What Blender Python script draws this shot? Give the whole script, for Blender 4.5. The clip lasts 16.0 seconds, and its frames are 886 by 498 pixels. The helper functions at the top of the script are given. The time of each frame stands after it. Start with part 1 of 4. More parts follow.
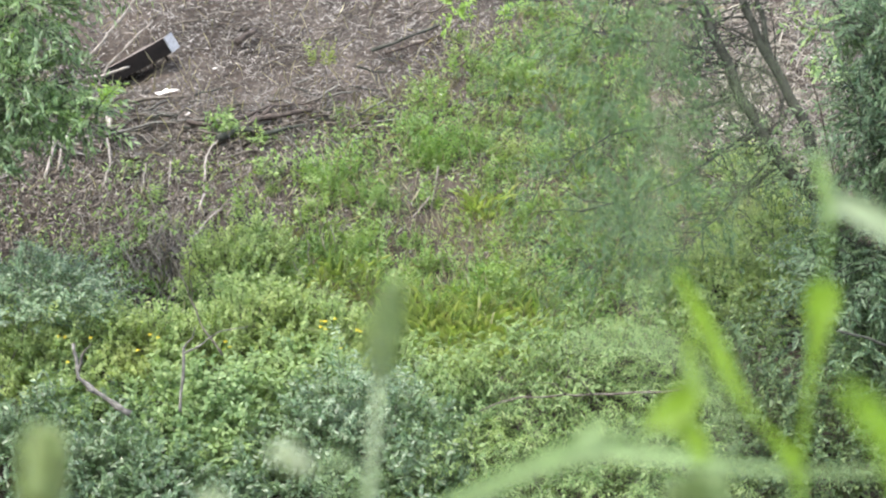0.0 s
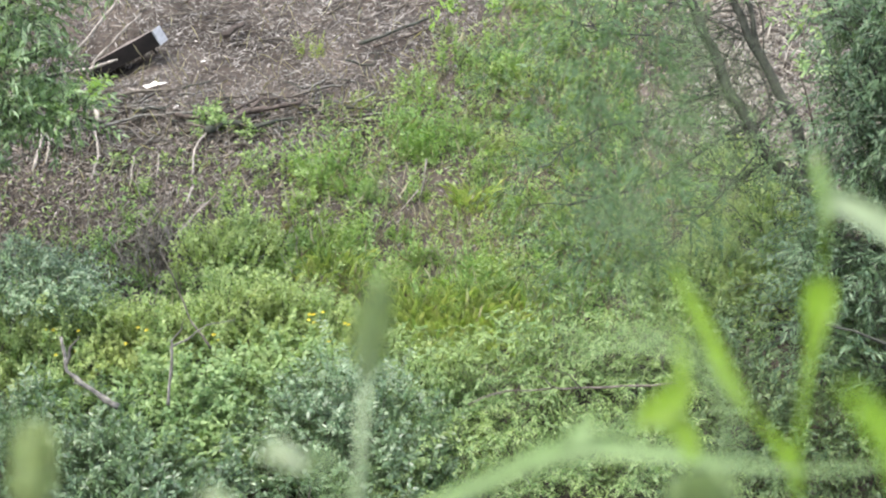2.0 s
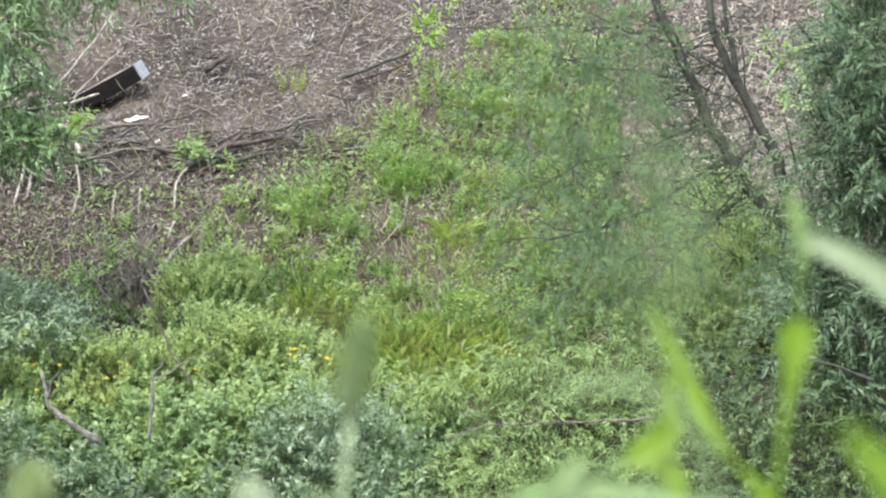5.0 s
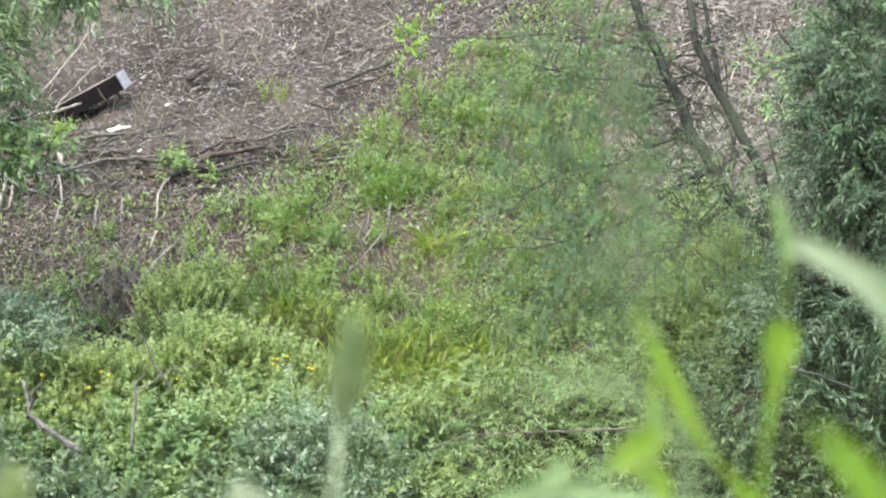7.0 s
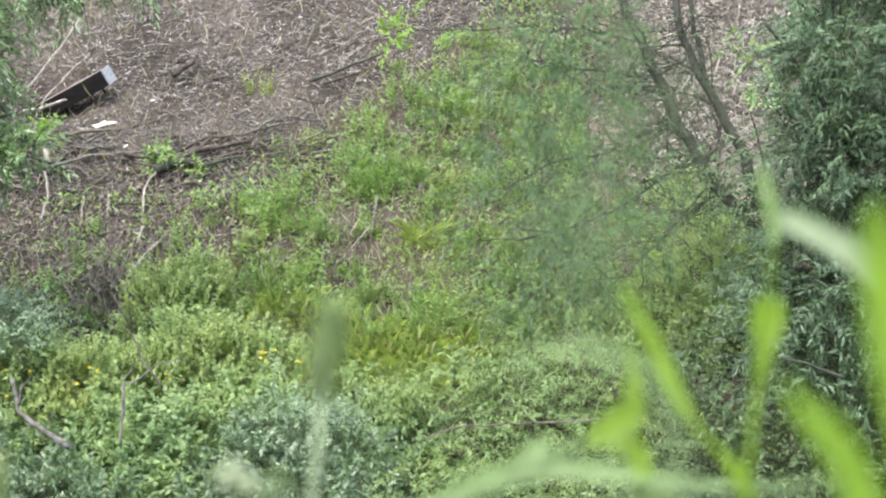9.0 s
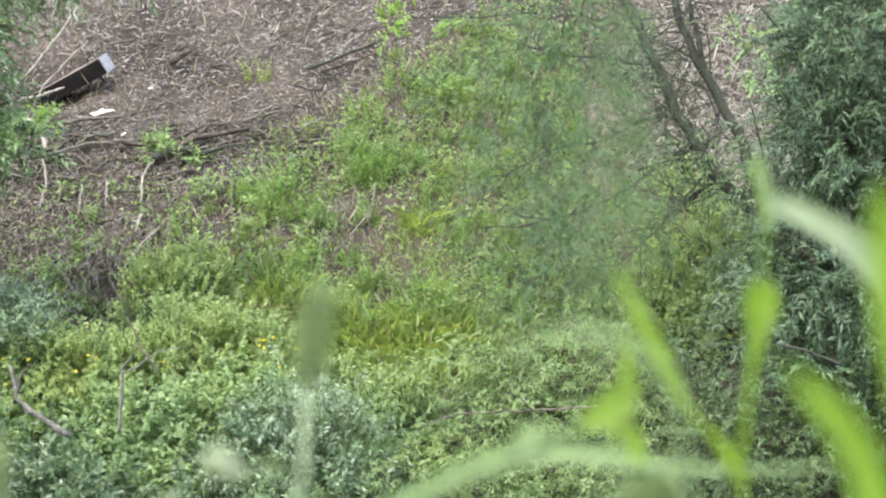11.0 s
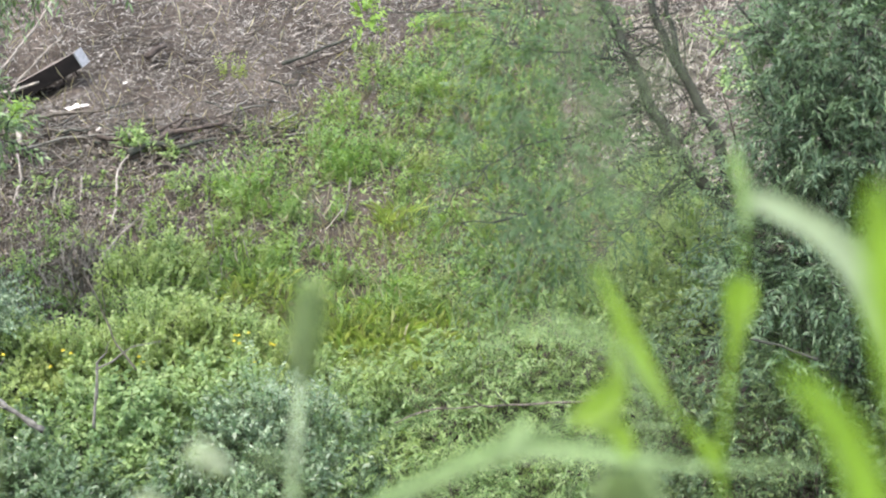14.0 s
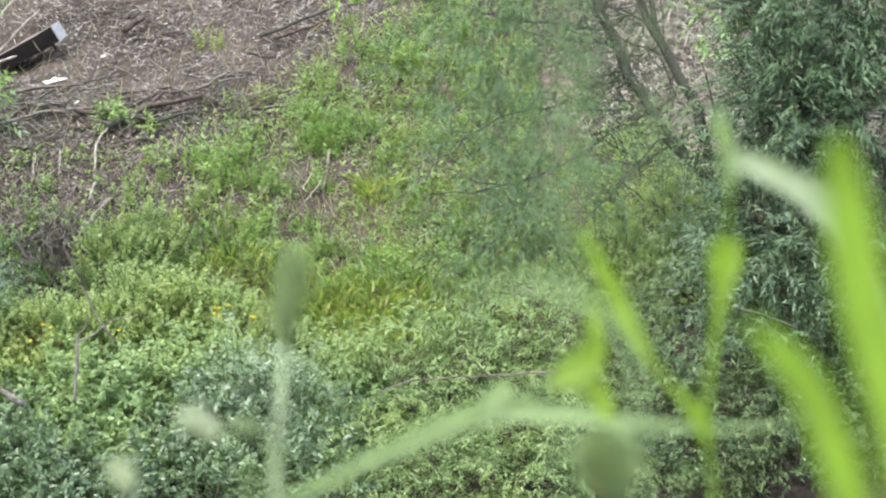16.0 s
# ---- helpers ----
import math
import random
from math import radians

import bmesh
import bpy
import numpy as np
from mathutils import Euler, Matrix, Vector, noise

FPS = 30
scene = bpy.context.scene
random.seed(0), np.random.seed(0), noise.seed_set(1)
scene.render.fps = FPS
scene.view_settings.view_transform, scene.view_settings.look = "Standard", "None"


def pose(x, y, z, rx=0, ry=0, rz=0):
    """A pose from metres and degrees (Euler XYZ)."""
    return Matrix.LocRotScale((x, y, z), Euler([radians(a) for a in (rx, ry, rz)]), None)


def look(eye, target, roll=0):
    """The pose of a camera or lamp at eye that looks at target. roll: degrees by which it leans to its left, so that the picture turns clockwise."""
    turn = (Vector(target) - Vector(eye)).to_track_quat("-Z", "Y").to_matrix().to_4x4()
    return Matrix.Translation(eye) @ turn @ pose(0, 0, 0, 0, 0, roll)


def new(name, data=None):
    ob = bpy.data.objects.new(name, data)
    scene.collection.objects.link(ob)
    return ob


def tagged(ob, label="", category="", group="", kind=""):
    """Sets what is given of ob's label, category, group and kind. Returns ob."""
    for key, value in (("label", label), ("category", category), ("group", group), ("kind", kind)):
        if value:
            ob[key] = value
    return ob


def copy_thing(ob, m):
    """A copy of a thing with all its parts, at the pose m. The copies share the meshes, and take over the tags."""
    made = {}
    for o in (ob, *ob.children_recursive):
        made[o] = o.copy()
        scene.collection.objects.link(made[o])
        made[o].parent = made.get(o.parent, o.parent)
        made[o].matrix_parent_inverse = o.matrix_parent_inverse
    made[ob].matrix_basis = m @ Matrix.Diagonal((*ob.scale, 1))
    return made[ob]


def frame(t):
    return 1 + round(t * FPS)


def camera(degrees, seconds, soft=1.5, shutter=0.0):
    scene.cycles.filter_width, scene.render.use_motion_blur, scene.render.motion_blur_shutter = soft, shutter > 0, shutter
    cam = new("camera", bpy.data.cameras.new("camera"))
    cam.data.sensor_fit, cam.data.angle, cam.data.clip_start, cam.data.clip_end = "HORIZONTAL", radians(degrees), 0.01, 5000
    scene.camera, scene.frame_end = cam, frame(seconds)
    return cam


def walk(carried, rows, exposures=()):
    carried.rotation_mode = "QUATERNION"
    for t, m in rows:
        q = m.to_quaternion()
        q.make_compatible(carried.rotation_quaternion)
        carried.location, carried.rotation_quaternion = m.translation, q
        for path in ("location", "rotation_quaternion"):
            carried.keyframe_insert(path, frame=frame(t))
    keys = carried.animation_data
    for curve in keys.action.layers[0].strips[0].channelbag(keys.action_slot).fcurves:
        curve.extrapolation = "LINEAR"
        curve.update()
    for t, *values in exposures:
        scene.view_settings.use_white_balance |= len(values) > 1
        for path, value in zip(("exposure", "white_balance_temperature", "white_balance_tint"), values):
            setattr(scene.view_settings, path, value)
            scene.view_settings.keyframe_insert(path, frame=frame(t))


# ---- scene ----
# camera: a long lens on a hand-held camera, panning slowly to the right
cam = camera(17.82, 16.0, soft=2.2)
cam.data.dof.use_dof = True
cam.data.dof.focus_distance = 20.0
cam.data.dof.aperture_fstop = 9.4
PATH = [
    (0, 0.0055, 0.0, 0.9958, 0.481, -0.151, 0.032),
    (0.5, 0.0054, 0.0, 0.9966, 0.419, 0.397, -0.035),
    (1, 0.0052, 0.0, 0.9974, 0.429, 0.200, -0.028),
    (1.5, 0.0032, 0.0, 0.9979, 0.320, 0.014, 0.070),
    (2, 0.0013, 0.0, 0.9984, 0.231, -0.294, -0.021),
    (2.5, 0.0010, 0.0, 0.9979, 0.269, -0.151, -0.028),
    (3, 0.0006, 0.0, 0.9974, 0.087, -0.066, -0.071),
    (3.5, -0.0000, 0.0, 1.0000, 0.000, 0.000, 0.000),
    (4, -0.0005, 0.0, 1.0016, -0.089, 0.125, -0.070),
    (4.2, -0.0006, 0.0, 1.0023, -0.078, 0.292, -0.026),
    (6.3, -0.0019, 0.0, 0.9994, -0.293, 0.425, -0.138),
    (6.5, -0.0015, 0.0, 0.9990, -0.393, 0.437, -0.054),
    (7, -0.0003, 0.0, 0.9981, -0.502, 0.596, -0.019),
    (7.5, -0.0006, 0.0, 0.9968, -0.539, 0.639, 0.135),
    (8, -0.0010, 0.0, 0.9955, -0.602, 0.621, 0.303),
    (8.5, 0.0011, 0.0, 0.9925, -0.607, 0.659, 0.386),
    (9, 0.0032, 0.0, 0.9896, -0.750, 0.463, 0.580),
    (9.5, 0.0028, 0.0, 0.9894, -0.817, 0.251, 0.661),
    (12, 0.0039, 0.0, 0.9877, -0.767, 0.209, 0.661),
    (12.5, 0.0011, 0.0, 0.9896, -0.980, 0.265, 0.693),
    (13, -0.0016, 0.0, 0.9916, -1.102, 0.198, 0.689),
    (13.5, -0.0013, 0.0, 0.9899, -1.128, 0.176, 0.564),
    (14, -0.0010, 0.0, 0.9883, -1.301, 0.107, 0.633),
    (14.5, -0.0018, 0.0, 0.9872, -1.516, -0.098, 0.777),
    (15, -0.0026, 0.0, 0.9861, -1.672, -0.328, 0.793),
    (15.5, -0.0015, 0.0, 0.9849, -1.776, -0.325, 0.904),
    (16, -0.0003, 0.0, 0.9838, -1.712, -0.475, 1.076),
]

walk(cam, [(t, pose(x, y, z, 90 + pitch, roll, yaw)) for t, x, y, z, yaw, pitch, roll in PATH])
scene.view_settings.exposure = 1.57

# light: bright overcast, the sun soft behind thin cloud
world = bpy.data.worlds.new("sky")
scene.world = world
world.use_nodes = True
wn = world.node_tree.nodes
sky = wn.new("ShaderNodeTexSky")
sky.sky_type = "NISHITA"
sky.sun_disc = False
sky.sun_elevation = radians(58)
sky.sun_rotation = radians(215)
sky.dust_density = 3.0
wn["Background"].inputs["Strength"].default_value = 0.27
veil = wn.new("ShaderNodeHueSaturation")  # thin cloud takes the blue out of the sky
veil.inputs["Saturation"].default_value = 0.75
world.node_tree.links.new(sky.outputs["Color"], veil.inputs["Color"])
world.node_tree.links.new(veil.outputs["Color"], wn["Background"].inputs["Color"])
sun_data = bpy.data.lights.new("sun", "SUN")
sun_data.energy, sun_data.angle, sun_data.color = 1.3, radians(25), (1.0, 0.96, 0.9)
sun = new("sun", sun_data)
sun.matrix_world = look((-8, -12, 26), (0, 0, 0))

rng = np.random.default_rng(7)


# ---- materials ----
def material(name, rough=0.7, spec=0.3):
    m = bpy.data.materials.new(name)
    m.use_nodes = True
    b = m.node_tree.nodes["Principled BSDF"]
    b.inputs["Roughness"].default_value = rough
    b.inputs["Specular IOR Level"].default_value = spec
    return m, m.node_tree.nodes, m.node_tree.links, b


def ramp(nodes, stops):
    r = nodes.new("ShaderNodeValToRGB")
    e = r.color_ramp.elements
    while len(e) < len(stops):
        e.new(0.5)
    for el, (p, c) in zip(e, stops):
        el.position, el.color = p, (*c, 1)
    return r


def mixed(nodes, links, mode, fac, a, b):
    n = nodes.new("ShaderNodeMix")
    n.data_type, n.blend_type = "RGBA", mode
    for sock, v in ((n.inputs[0], fac), (n.inputs[6], a), (n.inputs[7], b)):
        if hasattr(v, "default_value"):
            links.new(v, sock)
        elif isinstance(v, tuple):
            sock.default_value = (*v, 1)
        else:
            sock.default_value = v
    return n.outputs[2]


def leaf_material(name, stops, rough=0.42, spec=0.5, through_light=0.3, patch=0.5, patch_colour=(0.10, 0.13, 0.03)):
    """Leaves that differ one by one, with larger drifts of hue, and let some light through."""
    m, nodes, links, b = material(name, rough, spec)
    geo = nodes.new("ShaderNodeNewGeometry")
    r = ramp(nodes, stops)
    links.new(geo.outputs["Random Per Island"], r.inputs["Fac"])
    n = nodes.new("ShaderNodeTexNoise")
    n.inputs["Scale"].default_value, n.inputs["Detail"].default_value = 2.2, 3
    links.new(geo.outputs["Position"], n.inputs["Vector"])
    pr = ramp(nodes, [(0.42, (0, 0, 0)), (0.68, (patch,) * 3)])
    links.new(n.outputs["Fac"], pr.inputs["Fac"])
    col = mixed(nodes, links, "MIX", pr.outputs["Color"], r.outputs["Color"], patch_colour)
    fine = nodes.new("ShaderNodeTexNoise")
    fine.inputs["Scale"].default_value = 70
    links.new(geo.outputs["Position"], fine.inputs["Vector"])
    fr = ramp(nodes, [(0.3, (0.72, 0.72, 0.72)), (0.7, (1.0, 1.0, 1.0))])
    links.new(fine.outputs["Fac"], fr.inputs["Fac"])
    col = mixed(nodes, links, "MULTIPLY", 1.0, col, fr.outputs["Color"])
    links.new(col, b.inputs["Base Color"])
    tr = nodes.new("ShaderNodeBsdfTranslucent")
    warm = mixed(nodes, links, "MULTIPLY", 1.0, col, (1.5, 1.6, 0.7))
    links.new(warm, tr.inputs["Color"])
    mx = nodes.new("ShaderNodeMixShader")
    mx.inputs[0].default_value = through_light
    links.new(b.outputs[0], mx.inputs[1])
    links.new(tr.outputs[0], mx.inputs[2])
    links.new(mx.outputs[0], nodes["Material Output"].inputs["Surface"])
    return m


def bark_material(name, dark, light, scale=18):
    m, nodes, links, b = material(name, 0.85, 0.2)
    geo = nodes.new("ShaderNodeNewGeometry")
    n = nodes.new("ShaderNodeTexNoise")
    n.inputs["Scale"].default_value, n.inputs["Detail"].default_value = scale, 6
    links.new(geo.outputs["Position"], n.inputs["Vector"])
    r = ramp(nodes, [(0.3, dark), (0.7, light)])
    links.new(n.outputs["Fac"], r.inputs["Fac"])
    links.new(r.outputs["Color"], b.inputs["Base Color"])
    bump = nodes.new("ShaderNodeBump")
    bump.inputs["Strength"].default_value, bump.inputs["Distance"].default_value = 0.6, 0.01
    links.new(n.outputs["Fac"], bump.inputs["Height"])
    links.new(bump.outputs["Normal"], b.inputs["Normal"])
    return m


def chip_material(name, stops, rough=0.85):
    m, nodes, links, b = material(name, rough, 0.25)
    geo = nodes.new("ShaderNodeNewGeometry")
    r = ramp(nodes, stops)
    links.new(geo.outputs["Random Per Island"], r.inputs["Fac"])
    n = nodes.new("ShaderNodeTexNoise")
    n.inputs["Scale"].default_value, n.inputs["Detail"].default_value = 40, 4
    links.new(geo.outputs["Position"], n.inputs["Vector"])
    nr = ramp(nodes, [(0.3, (0.6, 0.6, 0.6)), (0.7, (1, 1, 1))])
    links.new(n.outputs["Fac"], nr.inputs["Fac"])
    links.new(mixed(nodes, links, "MULTIPLY", 1.0, r.outputs["Color"], nr.outputs["Color"]), b.inputs["Base Color"])
    return m


def soil_material():
    m, nodes, links, b = material("slope_soil", 0.95, 0.15)
    geo = nodes.new("ShaderNodeNewGeometry")
    big = nodes.new("ShaderNodeTexNoise")
    big.inputs["Scale"].default_value, big.inputs["Detail"].default_value = 1.3, 6
    small = nodes.new("ShaderNodeTexNoise")
    small.inputs["Scale"].default_value, small.inputs["Detail"].default_value = 26, 8
    for n in (big, small):
        links.new(geo.outputs["Position"], n.inputs["Vector"])
    r1 = ramp(nodes, [(0.35, (0.041, 0.034, 0.028)), (0.65, (0.098, 0.083, 0.070))])
    links.new(big.outputs["Fac"], r1.inputs["Fac"])
    r2 = ramp(nodes, [(0.3, (0.45, 0.45, 0.45)), (0.72, (1.25, 1.2, 1.15))])
    links.new(small.outputs["Fac"], r2.inputs["Fac"])
    links.new(mixed(nodes, links, "MULTIPLY", 1.0, r1.outputs["Color"], r2.outputs["Color"]), b.inputs["Base Color"])
    bump = nodes.new("ShaderNodeBump")
    bump.inputs["Strength"].default_value, bump.inputs["Distance"].default_value = 0.9, 0.03
    links.new(small.outputs["Fac"], bump.inputs["Height"])
    links.new(bump.outputs["Normal"], b.inputs["Normal"])
    return m


SOIL = soil_material()
CHIPS = chip_material("wood_chips", [(0.0, (0.028, 0.0235, 0.0195)), (0.35, (0.090, 0.079, 0.068)), (0.7, (0.185, 0.170, 0.152)), (1.0, (0.43, 0.405, 0.37))])
STRAW_BITS = chip_material("bleached_straw", [(0.0, (0.10, 0.088, 0.070)), (0.5, (0.235, 0.212, 0.170)), (1.0, (0.43, 0.40, 0.33))])
LITTER = chip_material("dead_leaf_litter", [(0.0, (0.036, 0.028, 0.022)), (0.5, (0.105, 0.088, 0.072)), (1.0, (0.26, 0.225, 0.185))])
PALE_WOOD = bark_material("bleached_wood", (0.12, 0.105, 0.090), (0.33, 0.30, 0.26), 30)
TWIG = bark_material("brown_twig", (0.044, 0.038, 0.030), (0.147, 0.128, 0.104), 30)
GREEN_TWIG = bark_material("green_brown_twig", (0.040, 0.050, 0.024), (0.115, 0.125, 0.062), 30)
BARK = bark_material("dark_bark", (0.020, 0.022, 0.017), (0.060, 0.064, 0.050))
GREY_BARK = bark_material("grey_bark", (0.050, 0.048, 0.042), (0.19, 0.182, 0.158), 40)
ROTTEN = bark_material("rotten_wood", (0.024, 0.019, 0.016), (0.095, 0.076, 0.063), 30)
# the front's shade is put into this near-black timber colour
BEAM = bark_material("shade_black_timber", (0.004, 0.004, 0.004), (0.014, 0.011, 0.010), 14)
BEAM_TOP = bark_material("weathered_timber", (0.07, 0.058, 0.050), (0.16, 0.135, 0.118), 22)
BEAM_END = bark_material("sawn_grey_end", (0.20, 0.205, 0.21), (0.32, 0.325, 0.335), 35)
SCRAP = bark_material("white_scrap", (0.50, 0.47, 0.42), (0.72, 0.70, 0.65), 20)
LEAF_YELLOW = leaf_material("yellow_green_leaves", [(0, (0.145, 0.225, 0.085)), (0.5, (0.245, 0.335, 0.135)), (1, (0.37, 0.45, 0.215))], 0.6, 0.28, 0.46, 0.6, (0.285, 0.325, 0.10))
LEAF_DARK = leaf_material("glossy_dark_leaves", [(0, (0.037, 0.076, 0.038)), (0.5, (0.083, 0.147, 0.072)), (1, (0.175, 0.25, 0.145))], 0.36, 0.6, 0.34, 0.7, (0.12, 0.19, 0.065))
LEAF_BROAD = leaf_material("broad_green_leaves", [(0, (0.095, 0.17, 0.068)), (0.5, (0.175, 0.275, 0.115)), (1, (0.29, 0.385, 0.19))], 0.5, 0.35, 0.38, 0.6, (0.22, 0.29, 0.085))
LEAF_WEED = leaf_material("fresh_weed_leaves", [(0, (0.115, 0.20, 0.068)), (0.5, (0.19, 0.305, 0.105)), (1, (0.31, 0.42, 0.18))], 0.55, 0.3, 0.42, 0.5, (0.24, 0.305, 0.10))
LEAF_WILLOW = leaf_material("narrow_hanging_leaves", [(0, (0.080, 0.15, 0.050)), (0.5, (0.165, 0.26, 0.092)), (1, (0.30, 0.39, 0.18))], 0.48, 0.4, 0.38, 0.5, (0.21, 0.275, 0.06))
LEAF_GREY = leaf_material("grey_green_leaves", [(0, (0.055, 0.110, 0.052)), (0.5, (0.14, 0.215, 0.115)), (1, (0.34, 0.41, 0.29))], 0.42, 0.5, 0.25, 0.6, (0.105, 0.20, 0.065))
LEAF_TREE = leaf_material("dull_dark_tree_leaves", [(0, (0.036, 0.075, 0.042)), (0.5, (0.082, 0.142, 0.080)), (1, (0.185, 0.255, 0.155))], 0.48, 0.32, 0.3, 0.4, (0.10, 0.175, 0.055))
# tree-leaf green with shade put into the colour, for the shaded shrubs
LEAF_SHADED = leaf_material("shade_darkened_leaves", [(0, (0.032, 0.066, 0.030)), (0.5, (0.066, 0.118, 0.053)), (1, (0.15, 0.21, 0.085))], 0.5, 0.35, 0.28, 0.5, (0.11, 0.155, 0.035))
LEAF_LEFT = leaf_material("mid_green_tree_leaves", [(0, (0.075, 0.14, 0.062)), (0.5, (0.145, 0.24, 0.11)), (1, (0.30, 0.39, 0.25))], 0.42, 0.5, 0.36, 0.45, (0.16, 0.27, 0.07))
LEAF_SLENDER = leaf_material("soft_green_leaves", [(0, (0.052, 0.095, 0.048)), (0.5, (0.10, 0.165, 0.08)), (1, (0.18, 0.25, 0.13))], 0.55, 0.35, 0.34, 0.5, (0.10, 0.165, 0.055))
LEAF_HANGING = leaf_material("dull_hanging_leaves", [(0, (0.040, 0.080, 0.036)), (1, (0.085, 0.145, 0.065))], 0.6, 0.22, 0.3, 0.4, (0.075, 0.135, 0.04))
LEAF_BRIGHT = leaf_material("bright_young_leaves", [(0, (0.13, 0.25, 0.04)), (1, (0.24, 0.38, 0.075))], 0.5, 0.4, 0.4, 0.3, (0.24, 0.36, 0.04))
DRY_GRASS = leaf_material("straw_grass", [(0, (0.31, 0.41, 0.16)), (0.5, (0.41, 0.49, 0.225)), (1, (0.53, 0.55, 0.33))], 0.6, 0.25, 0.55, 0.5, (0.40, 0.46, 0.19))
RUST = leaf_material("rusty_dead_leaves", [(0, (0.15, 0.13, 0.095)), (0.6, (0.28, 0.25, 0.185)), (1, (0.44, 0.41, 0.32))], 0.8, 0.2, 0.35, 0.2, (0.19, 0.175, 0.09))
PETAL = leaf_material("yellow_petals", [(0, (0.56, 0.46, 0.04)), (1, (0.70, 0.60, 0.09))], 0.6, 0.3, 0.3, 0.1, (0.6, 0.5, 0.04))
BLADE = leaf_material("fresh_grass_blade", [(0, (0.14, 0.27, 0.022)), (1, (0.17, 0.30, 0.028))], 0.5, 0.3, 0.42, 0.6, (0.22, 0.29, 0.028))
BLADE_PALE = leaf_material("pale_grass_blade", [(0, (0.17, 0.26, 0.11)), (1, (0.21, 0.30, 0.14))], 0.55, 0.4, 0.35, 0.3, (0.28, 0.40, 0.15))
SEED = leaf_material("green_seed_head", [(0, (0.20, 0.28, 0.125)), (1, (0.30, 0.38, 0.21))], 0.7, 0.2, 0.35, 0.2, (0.24, 0.31, 0.16))
SEED_PALE = leaf_material("pale_seed_fluff", [(0, (0.38, 0.44, 0.33)), (1, (0.54, 0.58, 0.48))], 0.7, 0.2, 0.35, 0.2, (0.42, 0.47, 0.36))
SEED_BUFF = leaf_material("buff_seed_head", [(0, (0.26, 0.335, 0.15)), (1, (0.36, 0.425, 0.235))], 0.7, 0.2, 0.3, 0.2, (0.30, 0.36, 0.18))
SEED_DARK = leaf_material("grass_spikelets", [(0, (0.115, 0.16, 0.09)), (1, (0.18, 0.235, 0.14))], 0.7, 0.2, 0.3, 0.2, (0.14, 0.20, 0.09))
BLADE_GREY = leaf_material("greyish_grass_blade", [(0, (0.22, 0.29, 0.17)), (1, (0.28, 0.34, 0.22))], 0.55, 0.35, 0.35, 0.3, (0.25, 0.32, 0.18))


# ---- building tools ----
def hill(x, y):
    """Height of the ground: a flat verge, a shallow ditch, a steep bank, and level land above it."""
    near = -1.75 * max(0.0, min(1.0, (y - 5.0) / 10.0)) ** 1.3
    bank = 1.0 + 0.8 * (y - 20.0)
    if y > 30.0:
        bank = 9.0 + 6.0 * (1 - math.exp(-(y - 30.0) / 9.0))
    z = max(near, bank)
    if 10 < y < 40:
        z -= 0.27 * math.exp(-((x + 2.72) / 0.36) ** 2 - ((y - 21.74) / 0.27) ** 2)
        z += 0.05 * noise.noise((x * 1.1, y * 1.1, 0.3)) + 0.02 * noise.noise((x * 4.0, y * 4.0, 2.0))
    return z


def site(u, v):
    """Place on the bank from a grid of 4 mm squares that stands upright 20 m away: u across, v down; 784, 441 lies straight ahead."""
    y = 16.0 / (0.8 + (v - 441) / 5000)
    return (u - 784) / 5000 * y, y


def air(u, v, d):
    """The same grid, for a place d metres ahead."""
    return Vector(((u - 784) / 5000 * d, d, 1.0 - (v - 441) / 5000 * d))


def mesh_from(name, verts, faces, mat):
    me = bpy.data.meshes.new(name)
    me.from_pydata(verts, [], faces)
    me.materials.append(mat)
    me.update()
    return me


def part(name, data, parent, label="", kind=""):
    ob = new(name, data)
    ob.parent = parent
    return tagged(ob, label, kind=kind)


def thing(name, at, label, category, group="", kind=""):
    ob = new(name)
    ob.location = at
    ob.empty_display_size = 0.1
    return tagged(ob, label, category, group, kind)


def tube(pts, radii, sides=6):
    """Verts and faces of a tapered tube along pts, closed at both ends."""
    verts, faces = [], []
    n = len(pts)
    for i, p in enumerate(pts):
        p = Vector(p)
        d = (Vector(pts[min(i + 1, n - 1)]) - Vector(pts[max(i - 1, 0)])).normalized()
        s = d.cross(Vector((0.31, 0.22, 0.93)) if abs(d.z) < 0.9 else Vector((1, 0.1, 0))).normalized()
        t = d.cross(s)
        for k in range(sides):
            a = 2 * math.pi * k / sides
            verts.append(p + (s * math.cos(a) + t * math.sin(a)) * radii[i])
    for i in range(n - 1):
        for k in range(sides):
            a, b = i * sides + k, i * sides + (k + 1) % sides
            faces.append((a, b, b + sides, a + sides))
    faces.append(tuple(range(sides))[::-1])
    faces.append(tuple(range((n - 1) * sides, n * sides)))
    return verts, faces


class Heap:
    """Gathers tubes and loose pieces into one mesh."""

    def __init__(self):
        self.v, self.f = [], []

    def add(self, vf):
        k = len(self.v)
        self.v += [tuple(p) for p in vf[0]]
        self.f += [tuple(i + k for i in f) for f in vf[1]]
        return self

    def mesh(self, name, mat, smooth=True):
        me = mesh_from(name, self.v, self.f, mat)
        if smooth:
            me.polygons.foreach_set("use_smooth", [True] * len(me.polygons))
        return me


def bent(a, b, sag=0.0, wobble=0.0, n=6, seed=0):
    """A crooked line of n points from a to b."""
    r = random.Random(seed)
    a, b = Vector(a), Vector(b)
    l = (b - a).length
    out = []
    for i in range(n):
        s = i / (n - 1)
        w = math.sin(math.pi * s)
        out.append(a.lerp(b, s) + Vector((r.uniform(-1, 1), r.uniform(-1, 1), r.uniform(-1, 1))) * wobble * l * w + Vector((0, 0, -sag * l * w)))
    return out


